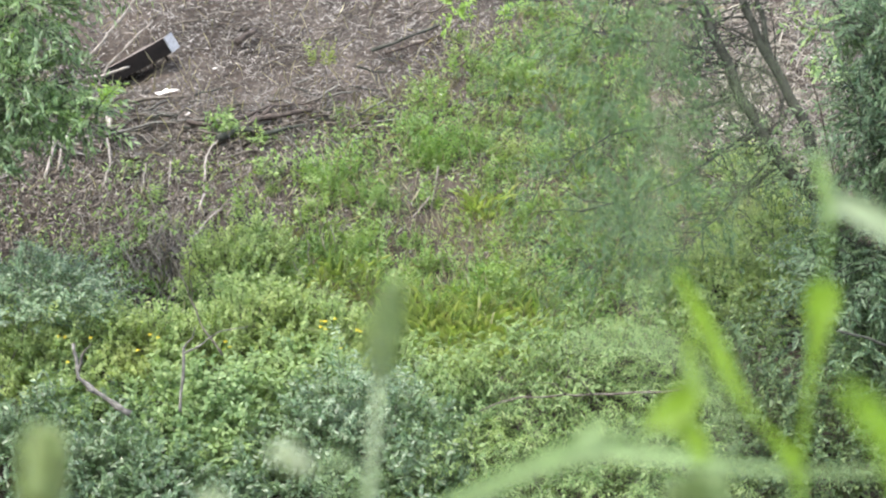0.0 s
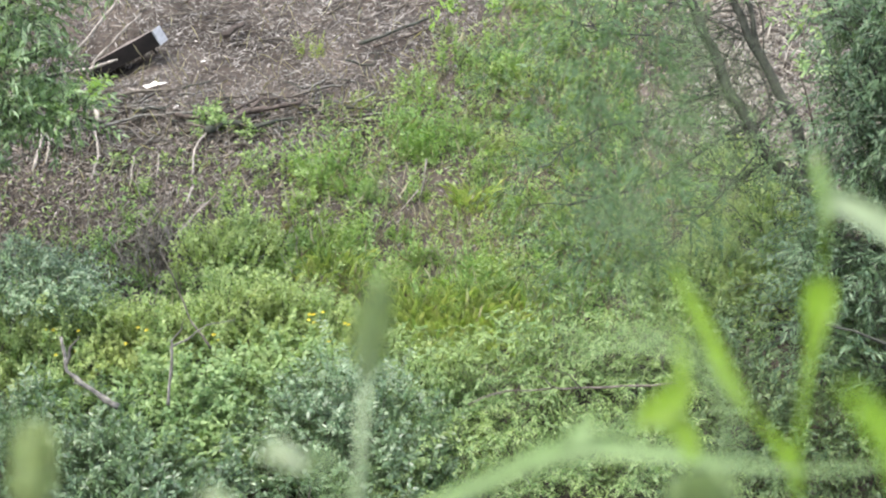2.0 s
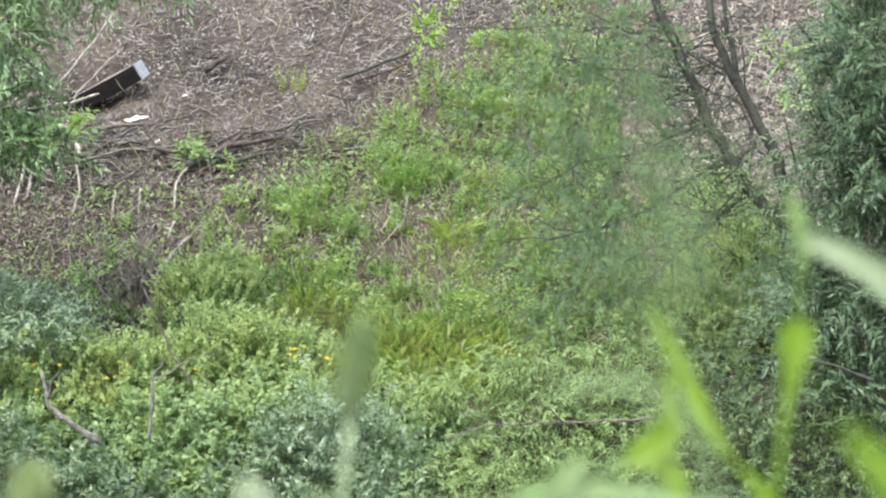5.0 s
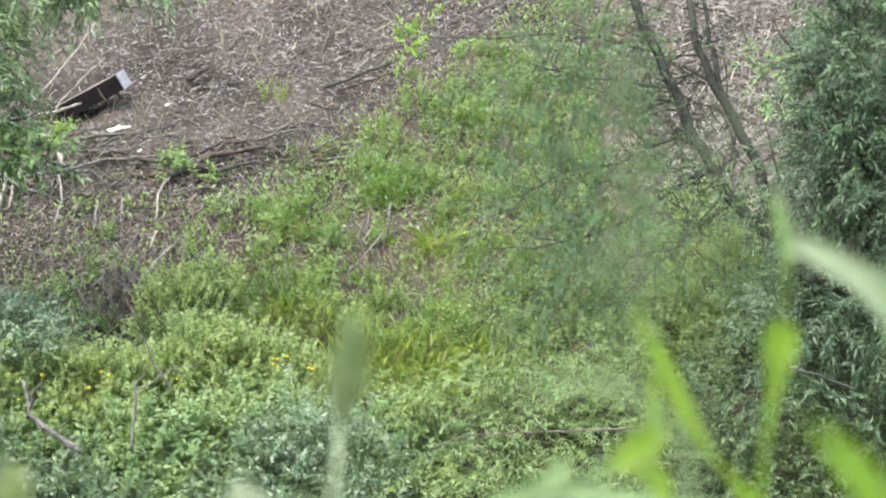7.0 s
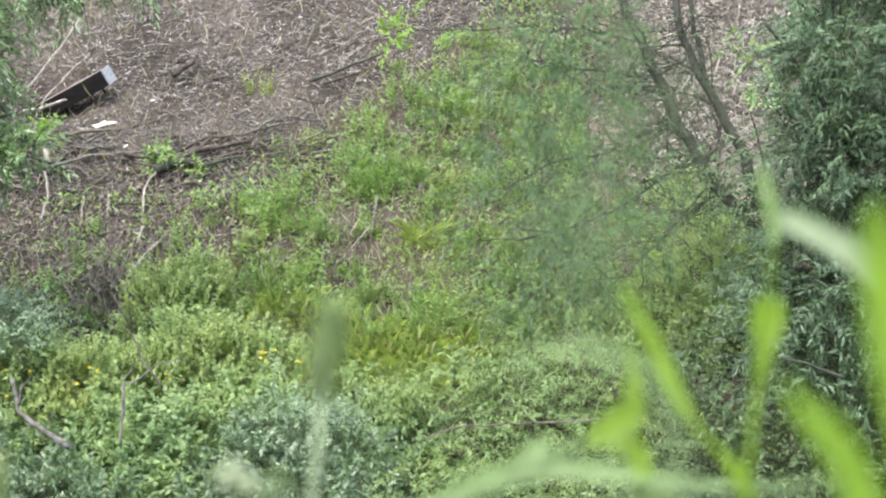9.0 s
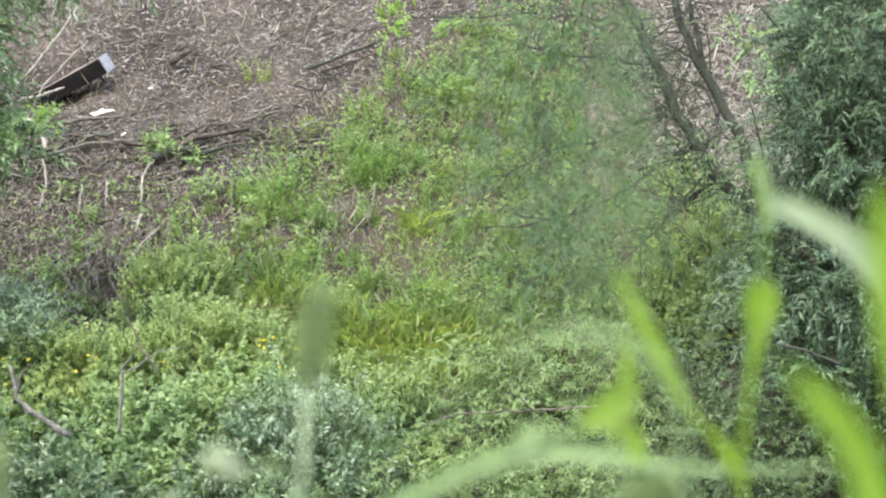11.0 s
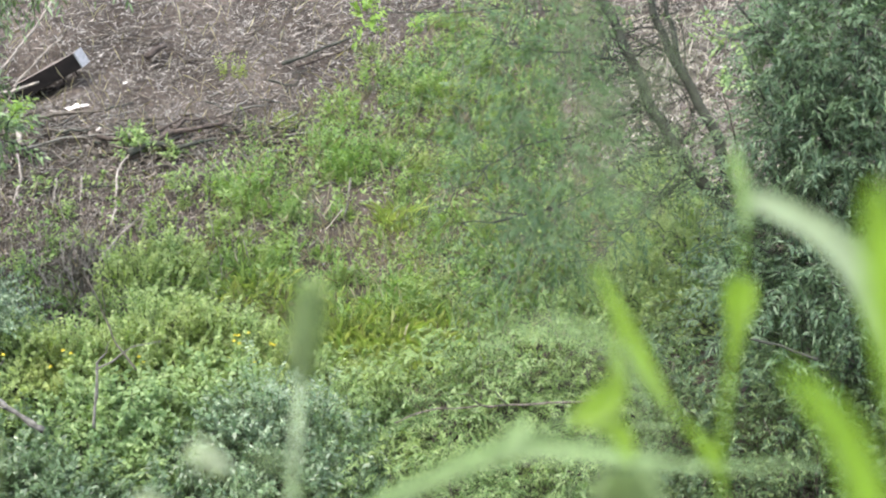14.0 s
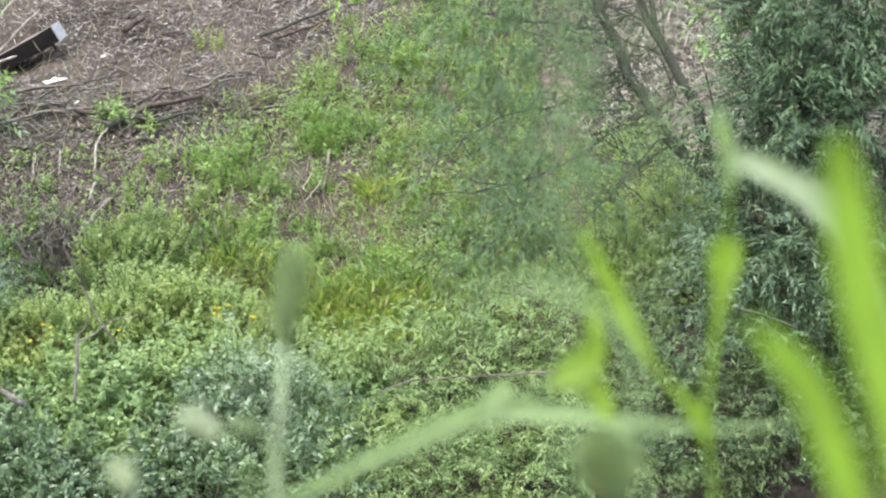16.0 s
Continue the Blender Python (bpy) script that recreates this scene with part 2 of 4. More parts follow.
def leaf_mesh(name, p, d, nrm, length, width, mat, fold=0.25, curl=0.25, wide=0.4, small=False):
    """One mesh of many folded, curling leaves. p: bases, d: ways, nrm: upper sides (arrays of n x 3). small: fewer faces a leaf."""
    p, d, nrm = (np.asarray(a, float) for a in (p, d, nrm))
    n = len(p)
    d = d / np.linalg.norm(d, axis=1, keepdims=True)
    side = np.cross(d, nrm)
    side /= np.maximum(np.linalg.norm(side, axis=1, keepdims=True), 1e-6)
    up = np.cross(side, d)
    L, W = np.asarray(length, float).reshape(-1, 1), np.asarray(width, float).reshape(-1, 1) / 2
    mid = p + d * L * wide - up * W * fold
    edge = [p, mid + side * W + up * W * fold, mid, mid - side * W + up * W * fold]
    tip = p + d * L - up * L * curl
    if small:
        edge, tpl = edge + [tip], np.array([[0, 1, 2], [0, 2, 3], [1, 4, 2], [2, 4, 3]])
    else:
        edge += [p + d * L * 0.75 + side * W * 0.62 - up * L * curl * 0.35, p + d * L * 0.75 - side * W * 0.62 - up * L * curl * 0.35, tip]
        tpl = np.array([[0, 1, 2], [0, 2, 3], [1, 4, 2], [2, 5, 3], [2, 4, 6], [2, 6, 5]])
    v = np.stack(edge, axis=1).reshape(-1, 3)
    tris = (tpl[None] + (np.arange(n) * len(edge))[:, None, None]).reshape(-1, 3)
    me = bpy.data.meshes.new(name)
    me.vertices.add(len(v))
    me.vertices.foreach_set("co", v.ravel())
    me.loops.add(tris.size)
    me.loops.foreach_set("vertex_index", tris.ravel().astype(np.int32))
    me.polygons.add(len(tris))
    me.polygons.foreach_set("loop_start", (np.arange(len(tris)) * 3).astype(np.int32))
    me.update(calc_edges=True)
    me.materials.append(mat)
    return me


def unit(n):
    v = rng.normal(size=(n, 3))
    return v / np.linalg.norm(v, axis=1, keepdims=True)


def sprays(starts, ways, length, leaves, droop, spread, size, aspect):
    """Leaves set along many twigs. Returns what leaf_mesh wants, and the twigs as lines."""
    n = len(starts)
    starts, ways = np.asarray(starts, float), np.asarray(ways, float)
    ways = ways / np.linalg.norm(ways, axis=1, keepdims=True)
    ll = length * rng.uniform(0.6, 1.3, (n, 1))
    P, D, N, LEN = [], [], [], []
    lines = [[], [], []]
    side0 = np.cross(ways, unit(n))
    side0 /= np.linalg.norm(side0, axis=1, keepdims=True)
    for k in range(leaves):
        s = (k + 0.6) / leaves
        pos = starts + ways * ll * s + np.array([0, 0, -1.0]) * droop * ll * s * s
        tang = ways + np.array([0, 0, -2.0]) * droop * s
        sgn = 1 if k % 2 else -1
        d = tang * (0.6 if k < leaves - 1 else 2.0) + side0 * sgn * spread + unit(n) * 0.35
        P.append(pos), D.append(d), N.append(np.array([0, -0.55, 0.85]) + unit(n) * 0.6)
        LEN.append(size * rng.uniform(0.6, 1.25, n))
    for i, s in enumerate((0, 0.5, 1.0)):
        lines[i] = starts + ways * ll * s + np.array([0, 0, -1.0]) * droop * ll * s * s
    L = np.concatenate(LEN)
    return np.concatenate(P), np.concatenate(D), np.concatenate(N), L, L * aspect, lines


def twig_mesh(name, lines, radius, mat, keep=400):
    h = Heap()
    for i in range(min(keep, len(lines[0]))):
        h.add(tube([lines[k][i] for k in range(3)], [radius, radius * 0.7, radius * 0.3], 3))
    return h.mesh(name, mat)


def crown_points(n, size, hollow=0.55, flat=0.0):
    """Points in a lumpy dome of half-widths size, thicker near its skin, with the way outward at each."""
    u = unit(n)
    u[:, 2] = np.abs(u[:, 2]) * (1 - flat) - flat * 0.2
    lump = np.array([noise.noise((a[0] * 2.1 + size[0] * 9, a[1] * 2.1 + size[1] * 5, a[2] * 2.1)) for a in u])
    r = (hollow + (1 - hollow) * rng.uniform(0, 1, n) ** 0.6) * (1 + 0.38 * lump)
    return u * r[:, None] * np.array(size), u


KINDS = {
    "yellow": dict(mat=LEAF_YELLOW, size=0.037, aspect=0.50, length=0.16, leaves=14, droop=0.15, spread=0.9, up=0.7),
    "dark": dict(mat=LEAF_DARK, size=0.046, aspect=0.37, length=0.20, leaves=14, droop=0.25, spread=0.9, up=0.45),
    "green": dict(mat=LEAF_BROAD, size=0.048, aspect=0.46, length=0.19, leaves=12, droop=0.3, spread=0.95, up=0.5),
    "weed": dict(mat=LEAF_WEED, size=0.051, aspect=0.34, length=0.17, leaves=12, droop=0.25, spread=1.0, up=1.0),
    "willow": dict(mat=LEAF_WILLOW, size=0.042, aspect=0.23, length=0.26, leaves=17, droop=0.6, spread=0.65, up=0.2),
    "grey": dict(mat=LEAF_GREY, size=0.044, aspect=0.28, length=0.2, leaves=15, droop=0.25, spread=0.8, up=0.4),
    "tree": dict(mat=LEAF_TREE, size=0.066, aspect=0.19, length=0.30, leaves=17, droop=0.22, spread=0.8, up=0.2),
    "shade": dict(mat=LEAF_SHADED, size=0.042, aspect=0.30, length=0.24, leaves=13, droop=0.4, spread=0.75, up=0.25),
    "left": dict(mat=LEAF_LEFT, size=0.068, aspect=0.23, length=0.24, leaves=14, droop=0.35, spread=0.8, up=0.4),
    "feather": dict(mat=LEAF_SLENDER, size=0.042, aspect=0.22, length=0.26, leaves=16, droop=0.3, spread=0.8, up=0.3),
    "hanging": dict(mat=LEAF_HANGING, size=0.032, aspect=0.24, length=0.14, leaves=12, droop=0.3, spread=0.9, up=0.0),
    "bright": dict(mat=LEAF_BRIGHT, size=0.05, aspect=0.42, length=0.14, leaves=9, droop=0.2, spread=1.0, up=0.8),
}
MORE = 1.45


def shrub(name, u, v, size, kind, twigs, label, category="shrub", group="", stems=5, lift=0.0, back=0.0):
    """A bush rooted on the bank at site(u, v): crooked stems, twigs and leaves."""
    k = KINDS[kind]
    twigs = int(twigs * MORE)
    x, y = site(u, v)
    y += back
    z = hill(x, y) - 0.03
    ob = thing(name, (x, y, z), label, category, group)
    pts, out = crown_points(twigs, size)
    pts[:, 2] += lift
    way = out + np.array([0, 0, k["up"]]) + unit(twigs) * 0.5
    P, D, N, L, W, lines = sprays(pts, way, k["length"], k["leaves"], k["droop"], k["spread"], k["size"], k["aspect"])
    part("foliage", leaf_mesh("foliage", P, D, N, L, W, k["mat"], small=True), ob, kind="stuff")
    part("twig_tangle", twig_mesh("twig_tangle", lines, 0.0024, GREEN_TWIG), ob, kind="stuff")
    for i in range(stems):
        q = pts[int(rng.integers(twigs))]
        r0 = 0.008 + 0.006 * rng.random()
        h = Heap().add(tube(bent((q[0] * 0.15, q[1] * 0.15, 0), q, -0.08, 0.05, 5, i), [r0, r0 * 0.85, r0 * 0.65, r0 * 0.45, r0 * 0.25], 5))
        part("stem", h.mesh("stem", TWIG), ob)
    return ob


# ---- ground ----
def make_ground():
    xs = [-900, -300, -100, -40, -15, -8] + [-5.5 + 0.1 * i for i in range(111)] + [8, 15, 40, 100, 300, 900]
    ys = [-600, -200, -60, -20, -5, 0, 3, 5, 7, 9, 11, 13, 14.5, 15.4, 16, 16.4] + [16.7 + 0.08 * i for i in range(95)] + [24.6, 25.5, 27, 29, 30, 31, 33, 36, 40, 50, 80, 200, 600, 1500]
    verts = [(x, y, hill(x, y)) for y in ys for x in xs]
    n = len(xs)
    faces = [(j * n + i, j * n + i + 1, (j + 1) * n + i + 1, (j + 1) * n + i) for j in range(len(ys) - 1) for i in range(n - 1)]
    me = mesh_from("ground", verts, faces, SOIL)
    me.polygons.foreach_set("use_smooth", [True] * len(me.polygons))
    return tagged(new("ground", me), "steep brown earth bank rising from a ditch", "ground", kind="structure")


ground = make_ground()

EDGE_U = [-200, 150, 400, 580, 690, 800, 900, 980, 1150, 1250, 1800]
EDGE_V = [345, 335, 270, 235, 170, 110, 40, -60, -60, 330, 330]


def bare(u, v):
    """How far above the edge of the weeds a place on the bank lies."""
    return np.interp(u, EDGE_U, EDGE_V) - v


def strewn(n, u0, u1, v0, v1, keep):
    """Places strewn over the bank, thinned by keep(u, v)."""
    out = []
    while len(out) < n:
        u, v = rng.uniform(u0, u1), rng.uniform(v0, v1)
        if rng.random() < keep(u, v):
            out.append((u, v))
    return out


def hollow(u, v):
    """Bare washed-out earth under the timber."""
    return ((u - 212) / 62) ** 2 + ((v - 142) / 26) ** 2 < 1


def make_chips(n, length, width, lift, name, label, mat, low):
    spots = strewn(n, -160, 1800, -160, 640, lambda u, v: 0.06 if hollow(u, v) else (0.75 + 0.7 * noise.noise((u * 0.02, v * 0.035, 3.0)) if bare(u, v) > 0 else low * math.exp(bare(u, v) / 190)))
    p = np.array([(x, y, hill(x, y) + rng.uniform(0.003, lift)) for x, y in (site(u, v) for u, v in spots)])
    k = len(p)
    a = rng.normal(0.5, 1.0, k) + np.pi * (rng.random(k) < 0.5)
    d = np.stack([np.cos(a), np.sin(a) * 0.6, np.sin(a) * 0.6 * 0.8 + rng.normal(0, 0.28, k)], 1)
    nr = np.array([0, -0.62, 0.78]) + unit(k) * 0.45
    L = length * rng.uniform(0.4, 1.5, k) * rng.uniform(0.6, 1.4, k)
    W = width * rng.uniform(0.5, 1.5, k)
    tagged(new(name, leaf_mesh(name, p, d, nr, L, W, mat, fold=0.7, curl=0.1, wide=0.3, small=True)), label, "wood chips", kind="stuff")


make_chips(84000, 0.040, 0.0078, 0.030, "wood_chip_mulch", "brown and tan wood chips strewn thickly on the bank", CHIPS, 0.6)
make_chips(19000, 0.088, 0.0052, 0.045, "shredded_bark", "long pale shreds of bark and straw on the bank", CHIPS, 0.6)


def make_fallen_twigs():
    h = Heap()
    for i, (u, v) in enumerate(strewn(330, -100, 1750, -120, 560, lambda u, v: 0.8 if bare(u, v) > 0 else 0.5 * math.exp(bare(u, v) / 150))):
        x, y = site(u, v)
        l, a = rng.uniform(0.12, 0.5), rng.normal(0.45, 0.7)
        x2, y2 = x + l * math.cos(a), y + l * math.sin(a) * 0.7
        r = rng.uniform(0.003, 0.008)
        h.add(tube(bent((x, y, hill(x, y) + 0.02), (x2, y2, hill(x2, y2) + rng.uniform(0.02, 0.09)), 0, 0.05, 5, i), [r, r * 0.95, r * 0.85, r * 0.7, r * 0.4], 4))
    tagged(new("fallen_twigs", h.mesh("fallen_twigs", TWIG)), "thin brown twigs lying loose on the bank", "twigs", kind="stuff")


make_fallen_twigs()


def make_litter():
    """Dead leaves on the earth below the chips, and bleached straw behind the slender tree."""
    for name, n, box, keep, mat, size, asp, label in (
            ("leaf_litter", 10000, (-80, 640, 235, 560), lambda u, v: 1.0 if u < 520 else 0.4, LITTER, 0.042, 0.34, "dark brown dead leaves littering the bank"),
            ("straw_litter", 6500, (1120, 1560, -100, 330), lambda u, v: 1.0 if u > 1230 else 0.4, STRAW_BITS, 0.13, 0.07, "pale bleached straw lying on the bank")):
        spots = strewn(n, *box, keep)
        p = np.array([(x, y, hill(x, y) + rng.uniform(0.01, 0.07)) for x, y in (site(u, v) for u, v in spots)])
        d = unit(n) + np.array([0.3, 0, 0])
        L = size * rng.uniform(0.5, 1.3, n)
        tagged(new(name, leaf_mesh(name, p, d, np.array([0, -0.6, 0.75]) + unit(n) * 0.6, L, L * asp, mat, curl=0.3, small=True)), label, "litter", kind="stuff")


make_litter()


def make_brush_line():
    """Brushwood raked into a rough line along the lower edge of the wood chips, with paler bits below it."""
    g = Heap()
    x0, y0 = site(300, 250)
    base = Vector((x0, y0, hill(x0, y0)))
    heap = thing("brushwood", base, "tangled brown brushwood along the edge of the wood chips", "brushwood")
    for i in range(290):
        u = rng.uniform(-60, 640)
        v = np.interp(u, [-60, 150, 330, 640], [300, 262, 245, 225]) + rng.normal(0, 30)
        x, y = site(u, v)
        l, a = rng.uniform(0.06, 0.36), rng.normal(0.3, 0.75)
        x2, y2 = x + l * math.cos(a), y + l * math.sin(a) * 0.6
        r = rng.uniform(0.003, 0.011)
        line = bent((x, y - 0.02, hill(x, y) + rng.uniform(0.0, 0.10)), (x2, y2 - 0.02, hill(x2, y2) + rng.uniform(0.0, 0.10)), 0, 0.07, 5, i)
        part("twig", Heap().add(tube([p - base for p in line], [r, r * 0.95, r * 0.85, r * 0.7, r * 0.4], 4)).mesh("twig", (TWIG, TWIG, BARK, GREY_BARK)[i % 4]), heap)
    for i in range(340):
        u, v = rng.uniform(60, 560), rng.uniform(255, 540)
        if rng.random() < 0.6:
            u, v = rng.normal(255, 50), rng.normal(485, 40)
        x, y = site(u, v)
        l, a = rng.uniform(0.06, 0.26), rng.normal(1.2, 0.6)
        p = Vector((x, y - 0.02, hill(x, y) + 0.02))
        r = rng.uniform(0.002, 0.005)
        g.add(tube(bent(p, p + Vector((l * math.cos(a), -0.25 * l, l * math.sin(a) * 0.9)), 0, 0.06, 5, i), [r, r * 0.95, r * 0.85, r * 0.7, r * 0.4], 4))
    tagged(new("dead_stalks", g.mesh("dead_stalks", PALE_WOOD)), "thin pale dead stalks sticking out of the bank", "stalks", kind="stuff")


make_brush_line()


def make_bark_strips():
    """Larger strips of bark on the wood chips, one by one."""
    shapes = [leaf_mesh("bark_strip", np.zeros((1, 3)), np.array([[1.0, 0, 0.05]]), np.array([[0, 0.1, 1.0]]), [0.1 + 0.025 * k], [0.012 + 0.002 * (k % 3)], (CHIPS, PALE_WOOD, TWIG)[k % 3], 0.7, 0.12, 0.35) for k in range(6)]
    for i, (u, v) in enumerate(strewn(280, 130, 1420, -60, 330, lambda u, v: 1.0 if bare(u, v) > 5 else 0.05)):
        x, y = site(u, v)
        ob = part("bark_strip", shapes[i % 6], ground)
        ob.matrix_world = pose(x, y, hill(x, y) + rng.uniform(0.02, 0.06), 38 + rng.uniform(-25, 25), rng.uniform(-25, 25), rng.uniform(-75, 75))


make_bark_strips()


# ---- timber, scraps and dead branches ----
def make_beam():
    """A squared timber lying half out of the slope, its sawn end towards the viewer."""
    a, dn = Vector((0.82, -0.42, 0.39)).normalized(), Vector((0.5, 0.18, -0.85)).normalized()
    back = a.cross(dn).normalized()
    dn = back.cross(a).normalized()
    corner = air(248, 82, 21.5)
    base = corner + dn * 0.063 + back * 0.07
    ob = thing("timber_beam", base, "dark weathered squared timber with a pale sawn end", "timber beam")
    length, hh, ww = 0.95, 0.126, 0.14
    bm = bmesh.new()
    bmesh.ops.create_cube(bm, size=1.0)
    for v in bm.verts:
        s, t, w = v.co
        v.co = a * (s - 0.5) * length + dn * t * hh + back * w * ww
    bmesh.ops.subdivide_edges(bm, edges=bm.edges[:], cuts=5, use_grid_fill=True)
    for v in bm.verts:
        v.co += Vector((noise.noise(v.co * 9), noise.noise(v.co * 9 + Vector((5, 0, 0))), noise.noise(v.co * 9 + Vector((0, 7, 0))))) * 0.006
    me = bpy.data.meshes.new("body")
    bm.to_mesh(me)
    bm.free()
    me.materials.append(BEAM)
    me.materials.append(BEAM_TOP)
    for p in me.polygons:
        # weathered brown on top, the colour with painted shade on the other faces
        p.material_index = 1 if p.normal.dot(dn) < -0.7 else 0
    part("body", me, ob)
    bm = bmesh.new()
    ring = [(-0.5, -0.5), (0.5, -0.5), (0.5, 0.5), (-0.5, 0.5)]
    f = [bm.verts.new(dn * t * hh * 1.02 + back * w * ww * 1.02 + a * 0.002) for t, w in ring]
    g = [bm.verts.new(dn * t * hh * 1.02 + back * w * ww * 1.02 + a * 0.012) for t, w in ring]
    bm.faces.new(f[::-1]), bm.faces.new(g)
    for i in range(4):
        bm.faces.new((f[i], f[(i + 1) % 4], g[(i + 1) % 4], g[i]))
    bmesh.ops.recalc_face_normals(bm, faces=bm.faces[:])
    me = bpy.data.meshes.new("sawn_end")
    bm.to_mesh(me)
    bm.free()
    me.materials.append(BEAM_END)
    part("sawn_end", me, ob, "pale grey sawn end")
    h = Heap()
    h.add(tube([dn * 0.05 - a * 0.1, dn * 0.11 - a * 0.09 - back * 0.02], [0.012, 0.008], 6))
    h.add(tube([dn * 0.05 - a * 0.2, dn * 0.10 - a * 0.22 - back * 0.03], [0.016, 0.006], 6))
    part("splinter", h.mesh("splinter", BEAM), ob)


make_beam()


def stick(name, pts, d, r0, r1, mat, label, category="stick", forks=(), ground=False):
    """A dead stick or branch through points of the upright grid, d metres ahead (or lying on the bank)."""
    def put(u, v, dd):
        if ground:
            x, y = site(u, v)
            return Vector((x, y - 0.02, hill(x, y) + 0.09))
        return air(u, v, dd)
    run = [put(u, v, d) for u, v in pts]
    base = run[0]
    ob = thing(name, base, label, category)

    def smooth(line):
        out = []
        for i in range(len(line) - 1):
            for s in (0, 0.2, 0.4, 0.6, 0.8):
                p = line[i].lerp(line[i + 1], s)
                out.append(p + Vector((noise.noise(p * 11), noise.noise(p * 11 + Vector((3, 0, 0))), noise.noise(p * 11 + Vector((0, 9, 0))))) * 0.012)
        return out + [line[-1]]
    line = [p - base for p in smooth(run)]
    n = len(line)
    part("stem", Heap().add(tube(line, [(r0 + (r1 - r0) * i / (n - 1)) * (1 + 0.5 * noise.noise((line[i] + base) * 17)) for i in range(n)], 7)).mesh("stem", mat), ob)
    for fork in forks:
        f = [p - base for p in smooth([put(u, v, d - 0.06 * i) for i, (u, v) in enumerate(fork)])]
        m = len(f)
        part("side_branch", Heap().add(tube(f, [r0 * 0.6 * (1 - 0.75 * i / (m - 1)) for i in range(m)], 5)).mesh("side_branch", mat), ob)
    return ob


PALE = "pale barkless stick lying on the brown bank"
stick("dead_branch", [(190, 748), (128, 708), (97, 682), (88, 622)], 17.55, 0.021, 0.010, GREY_BARK, "crooked grey dead branch rising out of green shrubs", "dead branch", [[(97, 672), (103, 645), (120, 622)], [(128, 708), (110, 705)]])
stick("dead_sapling", [(279, 745), (281, 700), (285, 650), (284, 628)], 17.7, 0.013, 0.009, GREY_BARK, "thin grey forked dead sapling among green shrubs", "dead branch", [[(285, 642), (318, 622), (345, 602), (398, 592)], [(284, 630), (300, 610), (308, 590)]])
stick("dead_sapling", [(352, 645), (315, 590), (290, 525), (268, 478)], 18.4, 0.007, 0.004, TWIG, "thin dark dead stem leaning over the shrubs", "dead branch", [[(300, 545), (296, 500), (290, 450)], [(290, 525), (262, 470), (255, 450)]])
stick("fallen_branch", [(20, 300), (90, 288), (173, 272), (232, 256), (325, 250)], 21.0, 0.015, 0.008, GREY_BARK, "long thin grey-brown branch lying across the bank", "branch", ground=True)
stick("leaning_pole", [(100, 135), (150, 75), (190, 25), (212, -10)], 21.3, 0.012, 0.008, PALE_WOOD, "pale bare pole leaning across a dark timber", "stick", [[(190, 25), (200, 40)]])
stick("leaning_pole", [(118, 195), (150, 130), (190, 88), (230, 50)], 21.15, 0.011, 0.006, PALE_WOOD, "thin pale pole leaning across a dark timber", "stick")
stick("broken_branch", [(60, 160), (140, 148), (188, 132)], 21.1, 0.014, 0.008, PALE_WOOD, "short broken bare branch in front of a timber", "stick")
stick("broken_branch", [(85, 130), (125, 160), (210, 200)], 21.15, 0.014, 0.007, TWIG, "short broken bare branch in front of a timber", "stick")
stick("bare_stick", [(345, 290), (324, 320), (322, 362)], 20.5, 0.007, 0.009, PALE_WOOD, PALE, ground=True)
stick("bare_stick", [(320, 383), (310, 408)], 20.3, 0.010, 0.008, PALE_WOOD, PALE, ground=True)
stick("bare_stick", [(262, 325), (258, 372)], 20.5, 0.005, 0.003, PALE_WOOD, PALE, ground=True)
stick("bare_stick", [(218, 330), (209, 382)], 20.5, 0.005, 0.003, PALE_WOOD, PALE, ground=True)
stick("bare_stick", [(735, 308), (728, 350), (722, 392)], 20.3, 0.006, 0.004, PALE_WOOD, "pale dry stalk standing among green weeds")
stick("bare_stick", [(722, 362), (680, 410), (638, 452)], 20.1, 0.005, 0.003, PALE_WOOD, "pale dry stalk leaning among green weeds")
stick("bare_stick", [(150, 285), (155, 330), (140, 372)], 20.7, 0.009, 0.006, PALE_WOOD, PALE, ground=True)
stick("bare_stick", [(142, 232), (157, 268)], 20.9, 0.024, 0.020, PALE_WOOD, "short bleached log stump in the litter", ground=True)
stick("bare_stick", [(55, 295), (38, 352)], 20.6, 0.014, 0.009, PALE_WOOD, PALE, ground=True)
stick("bare_stick", [(70, 300), (62, 340)], 20.6, 0.012, 0.009, PALE_WOOD, PALE, ground=True)
stick("bare_stick", [(290, 470), (330, 420), (360, 400)], 19.9, 0.009, 0.006, PALE_WOOD, PALE, ground=True)
stick("rotten_branch", [(388, 264), (420, 244), (465, 238), (515, 224)], 21.0, 0.028, 0.012, ROTTEN, "thick rotting brown branch lying in the wood chips", "branch", [[(405, 255), (415, 235)], [(425, 240), (445, 222), (520, 215)]], ground=True)
stick("rotten_branch", [(618, 125), (680, 100), (750, 78)], 21.6, 0.014, 0.008, BARK, "dark rotting branch lying in the wood chips", "branch", ground=True)
stick("rotten_branch", [(640, 128), (700, 112), (760, 92)], 21.6, 0.012, 0.008, ROTTEN, "dark rotting branch lying in the wood chips", "branch", ground=True)
# dark stub added to stand in for a shadowed hollow in the chips
stick("rotten_branch", [(378, 112), (412, 92)], 21.7, 0.034, 0.018, ROTTEN, "short dark stub standing in for a shadowed hollow in the wood chips", "branch", ground=True)
stick("gnarled_root", [(345, 288), (385, 266), (430, 272), (500, 250)], 21.0, 0.028, 0.012, BARK, "dark gnarled root in the brushwood", "root", ground=True)
